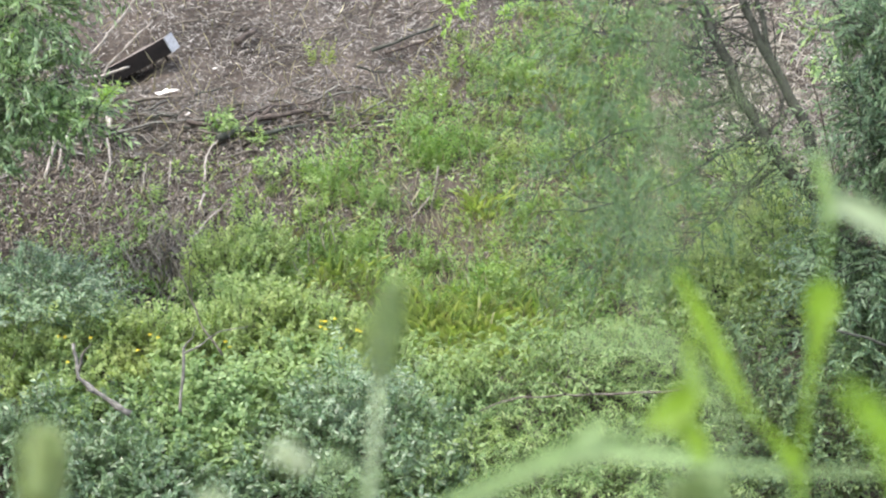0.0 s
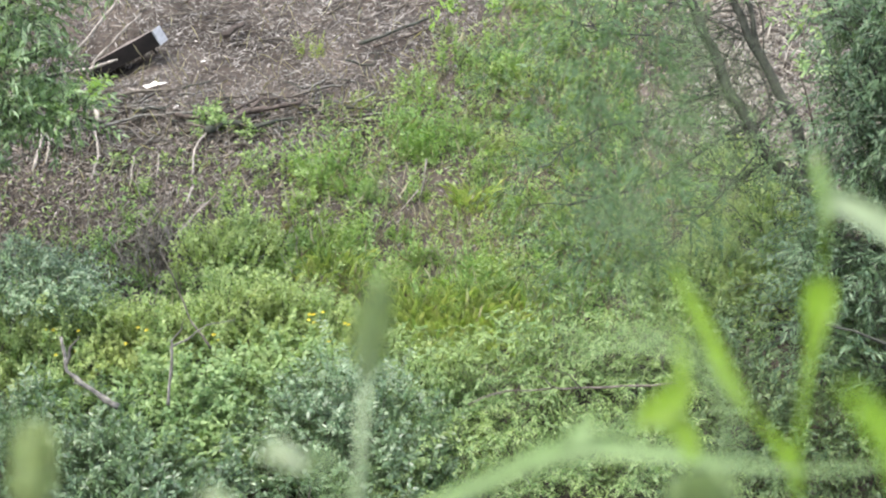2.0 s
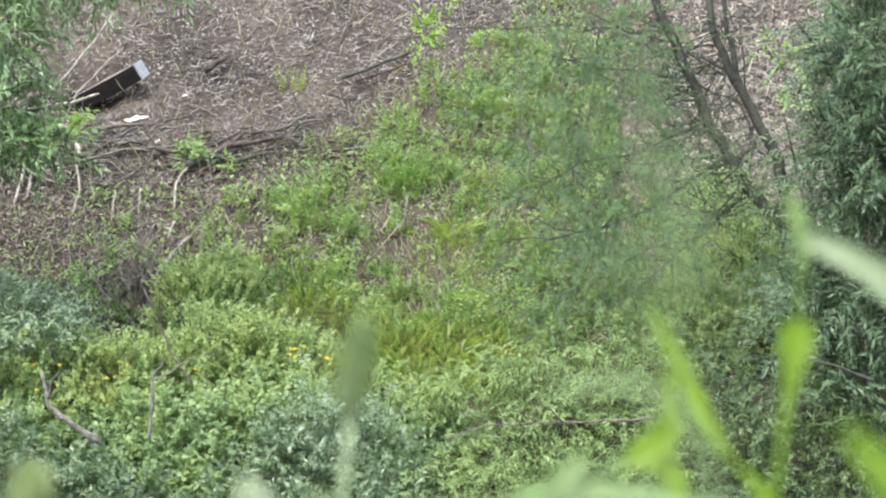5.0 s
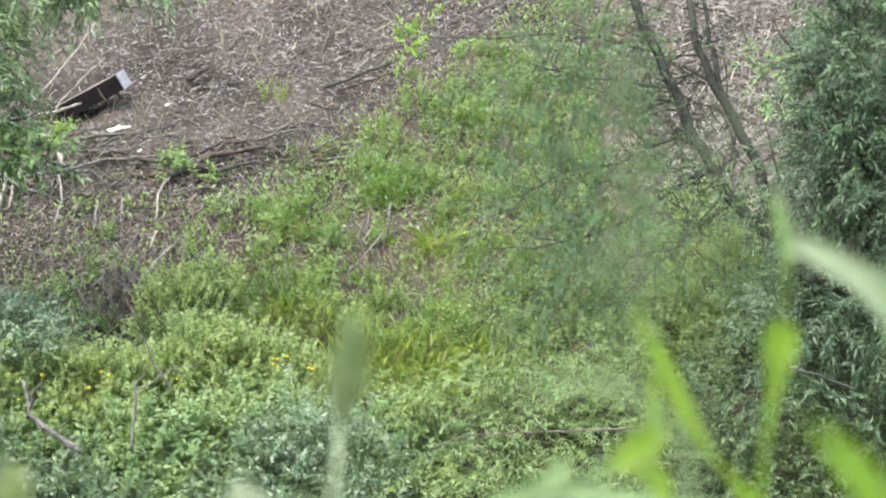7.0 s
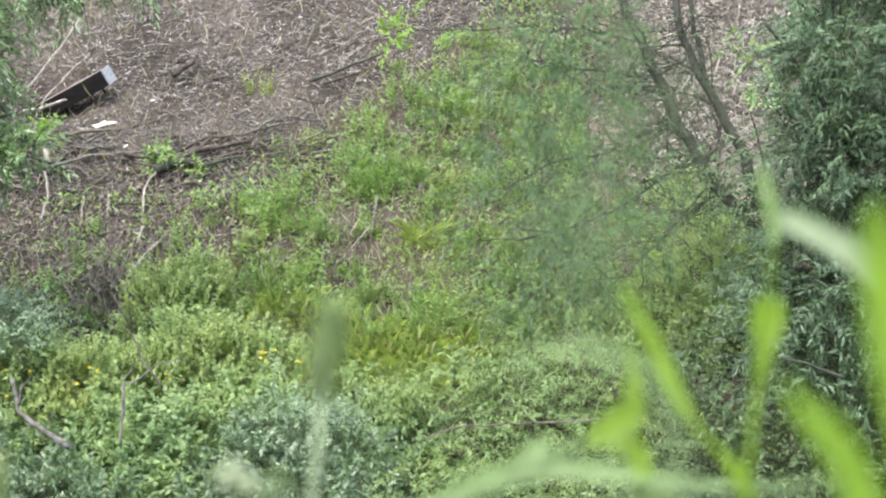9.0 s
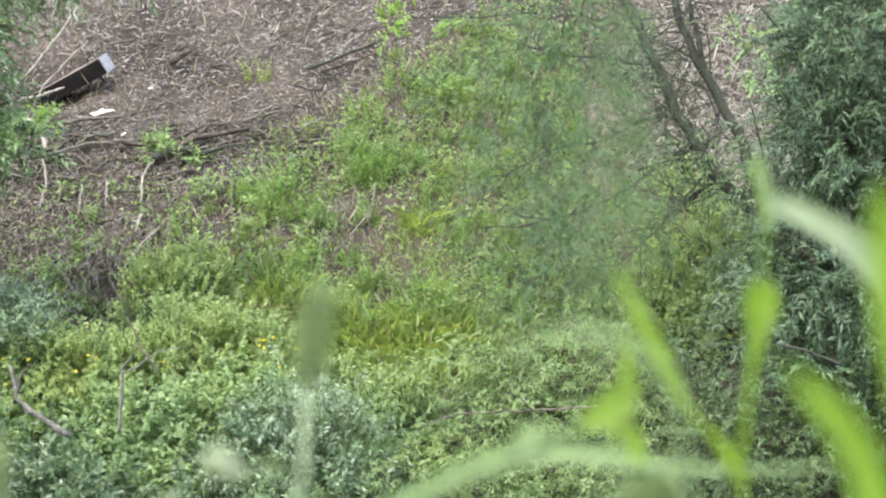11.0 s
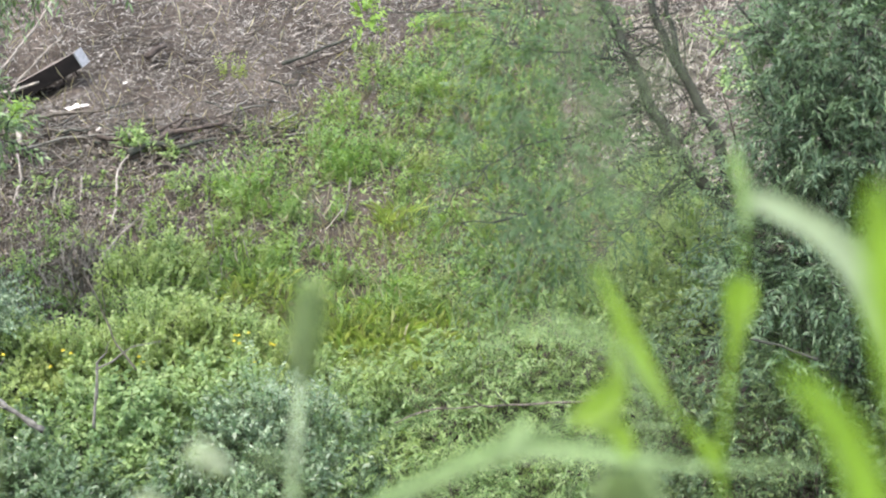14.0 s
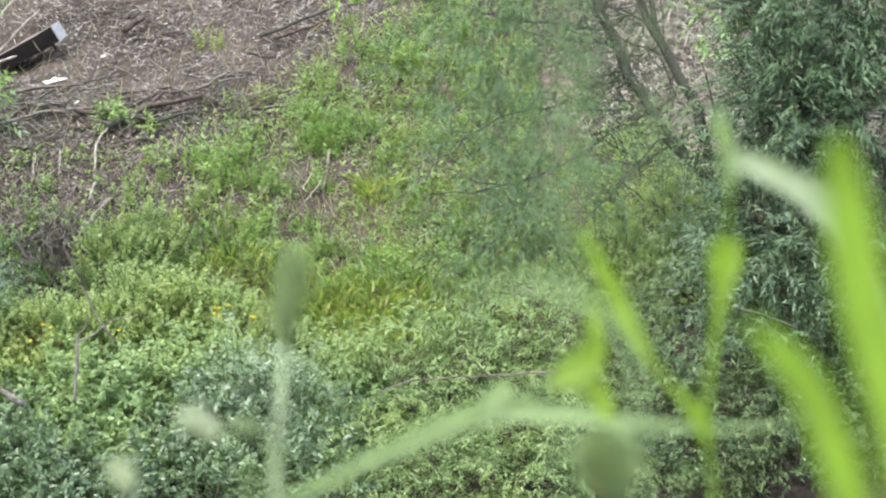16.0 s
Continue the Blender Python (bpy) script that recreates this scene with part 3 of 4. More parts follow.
stick("gnarled_root", [(290, 258), (340, 262), (395, 246), (440, 220)], 21.0, 0.020, 0.010, ROTTEN, "brown gnarled root in the brushwood", "root", ground=True)
stick("gnarled_root", [(0, 262), (45, 285), (85, 308), (130, 318)], 20.8, 0.014, 0.008, GREY_BARK, "grey curved root in the brushwood", "root", ground=True)
stick("gnarled_root", [(180, 225), (235, 215), (300, 210)], 21.1, 0.015, 0.010, TWIG, "brown gnarled root in the brushwood", "root", ground=True)
stick("gnarled_root", [(90, 262), (78, 285), (70, 298)], 20.9, 0.020, 0.014, PALE_WOOD, "bleached root stump in the brushwood", "root", ground=True)
stick("thin_branch", [(262, 80), (330, 72), (420, 42)], 21.7, 0.009, 0.004, TWIG, "long thin brown branch lying across the bank", "branch", ground=True)
stick("thin_branch", [(1025, 8), (910, 16), (800, 14)], 20.4, 0.007, 0.004, BARK, "thin dark bare twig reaching over the bank", "branch", [[(910, 16), (895, 0), (880, -20)]])
stick("thin_branch", [(1090, 66), (1020, 72), (950, 78)], 20.2, 0.007, 0.004, BARK, "thin dark bare twig reaching over the bank", "branch")


def scrap(u, v, w, h, label, turn):
    x, y = site(u, v)
    ob = thing("pale_scrap", (x, y - 0.03, hill(x, y) + 0.03), label, "scrap")
    bm = bmesh.new()
    n = 9
    top, bot = [], []
    for i in range(n):
        a = 2 * math.pi * i / n
        r = (1.2, 0.72, 1.0, 0.6, 1.15, 0.7, 1.05, 0.62, 0.8)[i] * (1 + 0.4 * noise.noise((u * 0.1 + math.cos(a) * 1.4, math.sin(a) * 1.4, v * 0.1)))
        q = Vector((math.cos(a) * w * r / 2, math.sin(a) * h * r / 2, 0.35 * w * math.cos(a) * turn))
        top.append(bm.verts.new(q + Vector((0, -0.006, 0.008))))
        bot.append(bm.verts.new(q))
    bm.faces.new(top), bm.faces.new(bot[::-1])
    for i in range(n):
        bm.faces.new((bot[i], bot[(i + 1) % n], top[(i + 1) % n], top[i]))
    bmesh.ops.recalc_face_normals(bm, faces=bm.faces[:])
    me = bpy.data.meshes.new("sheet")
    bm.to_mesh(me)
    bm.free()
    me.materials.append(SCRAP)
    s = part("sheet", me, ob)
    s.rotation_euler = (radians(38), 0, radians(8))


scrap(250, 187, 0.165, 0.075, "flat white torn scrap lying on brown earth", 0.35)
scrap(292, 229, 0.045, 0.025, "small white scrap in the litter", 0.8)
scrap(340, 146, 0.04, 0.022, "small white chip on brown earth", 0.3)
scrap(222, 236, 0.06, 0.015, "small pale scrap in the litter", 0.6)
scrap(740, 190, 0.02, 0.02, "tiny white fleck among weeds", 0.1)
scrap(715, 112, 0.02, 0.012, "tiny white fleck on the wood chips", 0.1)


# ---- weeds and grass on the bank ----
def weed(kind, height, shoots, label, category="weed"):
    """A leafy weed of several upright shoots; built at the origin, to be copied."""
    k = KINDS[kind]
    ob = thing("weed", (0, 0, 0), label, category, "weeds on the bank")
    st = np.stack([rng.normal(0, height * 0.22, shoots), rng.normal(0, height * 0.22, shoots), np.zeros(shoots)], 1)
    way = np.array([0, -0.1, 1.0]) + unit(shoots) * 0.35
    P, D, N, L, W, lines = sprays(st, way, height, 13, 0.12, 1.0, k["size"], k["aspect"])
    part("foliage", leaf_mesh("foliage", P, D, N, L, W, k["mat"], small=True), ob, kind="stuff")
    part("shoot_tangle", twig_mesh("shoot_tangle", lines, 0.0022, k["mat"]), ob, kind="stuff")
    return ob


WEED_LABELS = ["bright green leafy weed growing on the bank", "low tangled green weed among wood chips", "upright fresh green weed with narrow leaves"]
weeds = [weed("weed", 0.25, 11, WEED_LABELS[0]), weed("weed", 0.15, 10, WEED_LABELS[1]), weed("weed", 0.30, 8, WEED_LABELS[2]),
         weed("yellow", 0.26, 14, "yellow-green small-leaved weed on the bank"), weed("weed", 0.24, 13, WEED_LABELS[0]), weed("willow", 0.28, 9, "narrow-leaved green weed on the bank")]


def weed_keep(u, v):
    b = bare(u, v)
    clump = noise.noise((u * 0.012, v * 0.016, 4.0))
    if b > 0:
        return 0.004
    k = min(1.0, -b / 70 + 0.15) * (0.62 + 1.2 * clump)
    if u < 480 and v < 480 or u < 330 and v < 570:
        k *= 0.08
    elif u < 560 and v < 400:
        k *= 0.5
    if 640 < u < 850 and 330 < v < 490:
        k *= 0.45
    if u > 1080 and v < 340:
        k *= 0.08
    elif u > 920 and v < 460:
        k *= 0.5
    return max(0.0, min(1.0, k))


first = [True] * len(weeds)
for u, v in strewn(330, 100, 1420, -60, 600, weed_keep):
    x, y = site(u, v)
    i = int(rng.choice(6, p=[0.26, 0.2, 0.14, 0.13, 0.19, 0.08]))
    m = pose(x, y, hill(x, y) - 0.01, rng.uniform(-8, 8), rng.uniform(-8, 8), rng.uniform(0, 360))
    s = rng.uniform(0.5, 1.1)
    if first[i]:
        weeds[i].matrix_world, first[i] = m @ Matrix.Scale(s, 4), False
    else:
        w = copy_thing(weeds[i], m)
        w.scale = (s, s, s)


for u, v in strewn(34, 600, 940, 510, 690, lambda u, v: 1.0):
    x, y = site(u, v)
    w = copy_thing(weeds[int(rng.choice([0, 3, 3, 4]))], pose(x, y, hill(x, y) - 0.01, rng.uniform(-8, 8), rng.uniform(-8, 8), rng.uniform(0, 360)))
    s = rng.uniform(0.7, 1.05)
    w.scale = (s, s, s)


def make_ground_cover(n):
    """Low creeping green cover between the weeds."""
    def keep(u, v):
        b = bare(u, v)
        if b > 30:
            return 0.0
        k = min(1.0, (30 - b) / 110) * (0.6 + 1.3 * noise.noise((u * 0.02, v * 0.028, 9.0)))
        return max(0.0, k) * (0.3 if u < 480 and v < 480 else 1.0) * (0.4 if 640 < u < 850 and 330 < v < 480 else 1.0) * (0.15 if u > 1100 and v < 340 else 1.0)
    spots = strewn(n, -100, 1450, -80, 640, keep)
    p = np.array([(x, y, hill(x, y) + rng.uniform(0.0, 0.10)) for x, y in (site(u, v) for u, v in spots)])
    d = unit(n) + np.array([0, -0.2, 0.5])
    L = rng.uniform(0.022, 0.06, n)
    tagged(new("ground_cover", leaf_mesh("ground_cover", p, d, unit(n) * 0.5 + np.array([0, -0.4, 0.9]), L, L * rng.uniform(0.25, 0.5, n), LEAF_WEED, small=True)), "low green creeping weeds covering the bank", "weeds", kind="stuff")


make_ground_cover(29000)


def make_dry_stalks(n):
    """Thin dry stalks and grass leaves standing among the weeds."""
    spots = strewn(n, -60, 1200, -60, 640, lambda u, v: 0.12 if bare(u, v) > 10 else min(1.0, 0.3 + 0.9 * abs(noise.noise((u * 0.015, v * 0.02, 1.0)))) * (0.15 if u < 520 else 1.0))
    p = np.array([(x, y, hill(x, y)) for x, y in (site(u, v) for u, v in spots)])
    d = np.array([0, -0.2, 0.9]) + unit(n) * 0.75
    tagged(new("dry_stalks", leaf_mesh("dry_stalks", p, d, unit(n), rng.uniform(0.08, 0.28, n), rng.uniform(0.003, 0.006, n), RUST, curl=0.2)), "thin dry brown stalks standing among the weeds", "stalks", kind="stuff")


make_dry_stalks(3600)


def tuft(u, v, n, height, spread, mat, label, name="grass_tuft"):
    n = int(n * 1.6)
    x, y = site(u, v)
    ob = thing(name, (x, y, hill(x, y) - 0.01), label, "grass")
    p = np.stack([rng.normal(0, spread, n), rng.normal(0, spread * 0.7, n), np.zeros(n)], 1)
    p[:, 2] = p[:, 1] * 0.8
    d = np.array([0, -0.25, 0.9]) + unit(n) * 0.6
    L = height * rng.uniform(0.5, 1.2, n)
    part("blade_mass", leaf_mesh("blade_mass", p, d, unit(n) * 0.45 + np.array([0, -0.65, 0.6]), L, 0.0042 * rng.uniform(0.6, 1.4, n), mat, fold=0.3, curl=0.35, wide=0.25), ob, kind="stuff")
    for i in range(8):
        part("blade", leaf_mesh("blade", p[i:i + 1], d[i:i + 1], unit(1), L[i:i + 1], np.array([0.004]), mat, fold=0.3, curl=0.35, wide=0.25), ob)


STRAW = "tuft of yellowish dry grass on the bank"
tuft(735, 630, 420, 0.24, 0.19, DRY_GRASS, STRAW)
tuft(800, 635, 420, 0.24, 0.20, DRY_GRASS, STRAW)
tuft(850, 630, 260, 0.24, 0.17, DRY_GRASS, STRAW)
tuft(690, 615, 200, 0.2, 0.18, LEAF_WEED, "tuft of fresh green grass on the bank")
tuft(560, 520, 160, 0.22, 0.13, DRY_GRASS, STRAW)
tuft(540, 480, 130, 0.18, 0.17, LEAF_WEED, "tuft of fresh green grass on the bank")
tuft(820, 390, 130, 0.20, 0.07, DRY_GRASS, STRAW)
tuft(450, 455, 120, 0.15, 0.06, RUST, "rusty brown dead weed on the bank", "dead_weed")
tuft(590, 560, 110, 0.18, 0.10, RUST, "rusty brown dead weed on the bank", "dead_weed")
tuft(280, 510, 90, 0.2, 0.12, STRAW_BITS, "pale brown dead stalks heaped on the bank", "dead_weed")
tuft(250, 480, 80, 0.2, 0.10, STRAW_BITS, "pale brown dead stalks heaped on the bank", "dead_weed")

# ---- shrubs ----
YELLOW = "yellow-green small-leaved shrub in full leaf"
DARK = "dark glossy-leaved green shrub at the foot of the bank"
for u, v, rx, h, n in ((-70, 720, 0.42, 0.55, 260), (20, 725, 0.40, 0.58, 270), (110, 700, 0.40, 0.50, 260), (200, 700, 0.42, 0.52, 270), (300, 690, 0.36, 0.46, 230),
                       (390, 660, 0.36, 0.55, 250), (350, 560, 0.26, 0.50, 190), (410, 520, 0.24, 0.46, 160), (480, 650, 0.36, 0.5, 230), (560, 670, 0.34, 0.42, 210), (640, 690, 0.34, 0.34, 190)):
    shrub("shrub", u, v, (rx, 0.34, h), "yellow", n, YELLOW, group="yellow-green shrubs")
for u, v, rx, h, n in ((250, 780, 0.34, 0.48, 170), (330, 800, 0.36, 0.52, 190), (410, 790, 0.36, 0.54, 190), (480, 750, 0.32, 0.46, 150), (540, 740, 0.28, 0.40, 120), (290, 850, 0.34, 0.50, 150), (390, 860, 0.34, 0.46, 140), (700, 790, 0.3, 0.5, 130), (760, 760, 0.26, 0.36, 90)):
    shrub("shrub", u, v, (rx, 0.32, h), "green", n, "fresh green broad-leaved shrub among darker ones", group="green shrubs")
for u, v, rx, h, n in ((60, 810, 0.3, 0.42, 110), (150, 800, 0.26, 0.34, 80), (-90, 900, 0.5, 0.74, 250), (20, 915, 0.5, 0.66, 240), (130, 920, 0.40, 0.50, 200), (225, 925, 0.42, 0.48, 210), (320, 930, 0.36, 0.42, 150), (440, 920, 0.40, 0.46, 170),
                       (520, 870, 0.34, 0.60, 180), (690, 900, 0.36, 0.66, 170), (700, 960, 0.40, 0.62, 180), (500, 980, 0.45, 0.42, 90), (330, 990, 0.45, 0.38, 80), (160, 990, 0.45, 0.45, 110)):
    shrub("shrub", u, v, (rx, 0.36, h), "dark", n, DARK, group="dark shrubs")
for u, v, rx, h, n in ((575, 870, 0.36, 0.82, 230), (645, 885, 0.38, 0.80, 220)):
    shrub("shrub", u, v, (rx, 0.36, h), "grey", n, "grey-green shrub with shining narrow leaves at the foot of the bank", group="grey-green shrubs")
WILLOW = "narrow-leaved willowy shrub with drooping yellow-green leaves"
for u, v, rx, h, n in ((760, 820, 0.42, 0.72, 210), (860, 800, 0.46, 0.74, 230), (960, 790, 0.46, 0.85, 240), (1060, 800, 0.46, 0.95, 250), (1150, 790, 0.42, 0.95, 220),
                       (800, 960, 0.46, 0.70, 210), (920, 960, 0.48, 0.76, 220), (1040, 970, 0.48, 0.74, 220), (1160, 970, 0.46, 0.74, 210)):
    shrub("shrub", u, v, (rx, 0.36, h), "willow", n, WILLOW, group="willowy shrubs")
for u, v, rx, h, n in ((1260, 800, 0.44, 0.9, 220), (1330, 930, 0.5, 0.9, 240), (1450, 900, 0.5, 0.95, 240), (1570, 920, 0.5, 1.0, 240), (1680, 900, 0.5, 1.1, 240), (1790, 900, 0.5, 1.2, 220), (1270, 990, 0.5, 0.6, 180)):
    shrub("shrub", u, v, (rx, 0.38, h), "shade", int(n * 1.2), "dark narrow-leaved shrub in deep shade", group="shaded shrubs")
for u, v, rx, h, n in ((352, 268, 0.07, 0.17, 20), (395, 268, 0.05, 0.06, 7), (425, 272, 0.06, 0.05, 7), (285, 330, 0.07, 0.06, 8), (235, 380, 0.08, 0.06, 8), (190, 330, 0.06, 0.08, 8), (440, 330, 0.08, 0.08, 9), (165, 470, 0.07, 0.10, 10), (265, 420, 0.07, 0.06, 7)):
    shrub("weed_clump", u, v, (rx, 0.1, h), "weed", n, "small fresh green weed growing in dead litter", "weed", "weeds in the litter", stems=2)
shrub("shrub", 95, 790, (0.26, 0.25, 0.34), "weed", 100, "fresh green leafy shrub beside a dead branch", group="green shrubs")
shrub("shrub", 1280, 330, (0.22, 0.2, 0.2), "yellow", 70, "pale green small-leaved shrub behind a tree")
shrub("shrub", 1230, 560, (0.4, 0.3, 0.45), "yellow", 200, "pale green small-leaved shrub behind a tree")
shrub("shrub", 1300, 550, (0.36, 0.2, 0.46), "yellow", 90, "pale green small-leaved shrub behind a tree", back=-0.2)
shrub("shrub", 1400, 560, (0.36, 0.2, 0.52), "yellow", 100, "pale green small-leaved shrub behind a tree", back=-0.2)
shrub("shrub", 1340, 470, (0.4, 0.3, 0.5), "yellow", 190, "pale green small-leaved shrub behind a tree")
shrub("shrub", 40, 600, (0.50, 0.4, 0.40), "grey", 250, "grey-green bushy shrub with a dark underside", back=-0.35, lift=0.45)
shrub("shrub", -40, 640, (0.5, 0.4, 0.25), "grey", 150, "grey-green bushy shrub with flat layered twigs", back=-0.4, lift=0.55)
shrub("shrub", 130, 565, (0.28, 0.2, 0.16), "grey", 80, "small grey-green shrub on the bank", back=-0.4, lift=0.15)


def flowers(u, v, n, spread):
    """A few small yellow flower heads on thin stalks."""
    x, y = site(u, v)
    y -= 0.25
    z = hill(x, y)
    ob = thing("yellow_flowers", (x, y, z), "small yellow flowers standing above the shrubs", "flowers")
    h = Heap()
    P, D, N = [], [], []
    for i in range(n):
        q = Vector((rng.normal(0, spread), rng.normal(0, 0.06), rng.uniform(0.45, 0.66)))
        h.add(tube([(q.x * 0.6, q.y, 0), q], [0.003, 0.002], 3))
        for k in range(7):
            a = 2 * math.pi * k / 7
            P.append(q), D.append((math.cos(a), -0.3, math.sin(a) * 0.6 + 0.5)), N.append((0, -0.6, 0.8))
    part("stalk_tangle", h.mesh("stalk_tangle", LEAF_WEED), ob, kind="stuff")
    part("blossom", leaf_mesh("blossom", P, D, N, np.full(len(P), 0.014), np.full(len(P), 0.009), PETAL), ob, "yellow petals", "stuff")


for u, v, n, s in ((100, 720, 5, 0.08), (230, 715, 3, 0.10), (545, 690, 6, 0.07), (590, 690, 3, 0.06), (380, 720, 2, 0.05)):
    flowers(u, v, n, s)


# ---- trees ----
def tree(name, root, limbs, clouds, kind, label, bark=BARK, twig_r=0.004, twiggy=0):
    """A tree: trunk and limbs through given points, and leafy sprays in lumpy clouds round given centres."""
    k = KINDS[kind]
    ob = thing(name, root, label, "tree")
    root = Vector(root)
    made = []
    for i, (pts, r0, r1) in enumerate(limbs):
        line = []
        for j in range(len(pts) - 1):
            for s in (0, 0.25, 0.5, 0.75):
                p = Vector(pts[j]).lerp(Vector(pts[j + 1]), s)
                line.append(p - root + Vector((noise.noise(p * 5), 0, noise.noise(p * 5 + Vector((4, 0, 0))))) * 0.02)
        line.append(Vector(pts[-1]) - root)
        n = len(line)
        made.append(part("trunk" if i == 0 else "limb", Heap().add(tube(line, [r0 + (r1 - r0) * q / (n - 1) for q in range(n)], 8 if r0 > 0.02 else 5)).mesh("limb", bark), ob))
    for i in range(twiggy):
        which = int(rng.integers(1, len(limbs))) if i % 3 else 0
        pts = limbs[which][0]
        j = int(rng.integers(max(1, len(pts) // 3), len(pts)))
        a = Vector(pts[j - 1]).lerp(Vector(pts[j]), rng.random())
        b = a + Vector((rng.normal(-0.10, 0.26), rng.normal(0, 0.1), rng.normal(0.02, 0.2)))
        part("branch", Heap().add(tube([p - root for p in bent(a, b, 0.08, 0.10, 6, i)], [0.0058, 0.005, 0.0042, 0.0034, 0.0026, 0.0018], 4)).mesh("branch", bark), made[which])
    for c, size, n in clouds:
        n = int(n * 1.35)
        u = unit(n)
        lump = np.array([noise.noise((a[0] * 2.3 + c[0] * 3, a[1] * 2.3 + c[2] * 5, a[2] * 2.3)) for a in u])
        r = (0.3 + 0.7 * rng.uniform(0, 1, n) ** 0.6) * (1 + 0.45 * lump)
        pts = np.array(Vector(c) - root) + u * r[:, None] * np.array(size)
        way = u + np.array([0, 0, k["up"]]) + unit(n) * 0.6
        P, D, N, L, W, lines = sprays(pts, way, k["length"], k["leaves"], k["droop"], k["spread"], k["size"], k["aspect"])
        if kind == "bright":
            for q in range(len(P)):
                part("leaf", leaf_mesh("leaf", P[q:q + 1], D[q:q + 1], N[q:q + 1], L[q:q + 1], W[q:q + 1], k["mat"]), ob)
        else:
            part("foliage", leaf_mesh("foliage", P, D, N, L, W, k["mat"], small=kind == "feather"), ob, kind="stuff")
        part("twig_tangle", twig_mesh("twig_tangle", lines, twig_r, bark, 90 if kind == "feather" else 200), ob, kind="stuff")
    return ob


def rooted(u, v, back=0.0):
    x, y = site(u, v)
    y += back
    return (x, y, hill(x, y) - 0.05)


D1 = 19.0
tree("slender_tree", rooted(1500, 640), [
    ([rooted(1500, 640), air(1450, 430, D1), air(1390, 355, D1), air(1340, 300, D1), air(1305, 245, D1), air(1268, 192, D1), air(1252, 140, D1), air(1222, 75, D1), air(1187, 0, D1), air(1160, -70, D1)], 0.05, 0.030),
    ([air(1410, 340, D1), air(1385, 240, D1), air(1362, 200, D1), air(1335, 140, D1), air(1310, 100, D1), air(1280, 40, D1), air(1262, -60, D1)], 0.042, 0.024),
    ([air(1330, 130, D1), air(1315, 80, D1), air(1300, 20, D1), air(1288, -60, D1)], 0.022, 0.014),
    ([air(1315, 95, D1), air(1285, 82, D1), air(1250, 65, D1)], 0.012, 0.006),
    ([air(1330, 152, D1), air(1295, 135, D1), air(1265, 125, D1)], 0.008, 0.004),
    ([air(1312, 270, D1), air(1260, 275, D1), air(1200, 290, D1)], 0.012, 0.006),
    ([air(1250, 130, D1), air(1200, 125, D1), air(1150, 120, D1)], 0.008, 0.004),
    ([air(1250, 195, D1), air(1215, 195, D1), air(1180, 210, D1)], 0.009, 0.004),
    ([air(1340, 250, D1), air(1290, 245, D1), air(1190, 245, D1)], 0.010, 0.005),
    ([air(1350, 310, D1), air(1290, 340, D1), air(1240, 380, D1)], 0.010, 0.005),
    ([air(1250, 180, D1), air(1250, 230, D1), air(1245, 270, D1)], 0.007, 0.003),
    ([air(1215, 60, D1), air(1196, 60, D1), air(1196, 110, D1)], 0.007, 0.003),
    ([air(1385, 330, D1), air(1500, 330, D1), air(1560, 360, D1)], 0.010, 0.005),
    ([air(1235, 105, D1), air(1150, 92, 18.7), air(1060, 85, 18.6), air(985, 60, 18.5)], 0.010, 0.004),
    ([air(1262, 180, D1), air(1140, 235, 18.7), air(1040, 255, 18.5), air(960, 300, 18.4)], 0.011, 0.004),
    ([air(1300, 240, D1), air(1170, 330, 18.6), air(1080, 370, 18.4), air(980, 390, 18.3)], 0.011, 0.004),
    ([air(1330, 290, D1), air(1230, 400, 18.6), air(1150, 470, 18.4)], 0.010, 0.004),
    ([air(1205, 40, D1), air(1120, 20, 18.7), air(1040, -20, 18.6)], 0.008, 0.004),
], [
    (air(1050, 120, 18.9), (0.5, 0.3, 0.5), 70), (air(1090, 300, 18.8), (0.45, 0.3, 0.45), 70), (air(980, 330, 18.8), (0.45, 0.3, 0.45), 60), (air(1130, 20, 18.9), (0.5, 0.3, 0.3), 60),
    (air(1290, 330, 18.7), (0.32, 0.3, 0.16), 40), (air(1060, 470, 18.6), (0.5, 0.3, 0.35), 60), (air(1320, 255, 18.9), (0.2, 0.2, 0.12), 22), (air(1350, 310, 18.8), (0.2, 0.2, 0.15), 30), (air(1190, 190, 18.9), (0.2, 0.2, 0.3), 22), (air(930, 180, 19.0), (0.4, 0.3, 0.35), 40),
], "feather", "slender leaning tree with dark forked limbs and sparse leaves", twig_r=0.002, twiggy=290)
D2 = 18.0
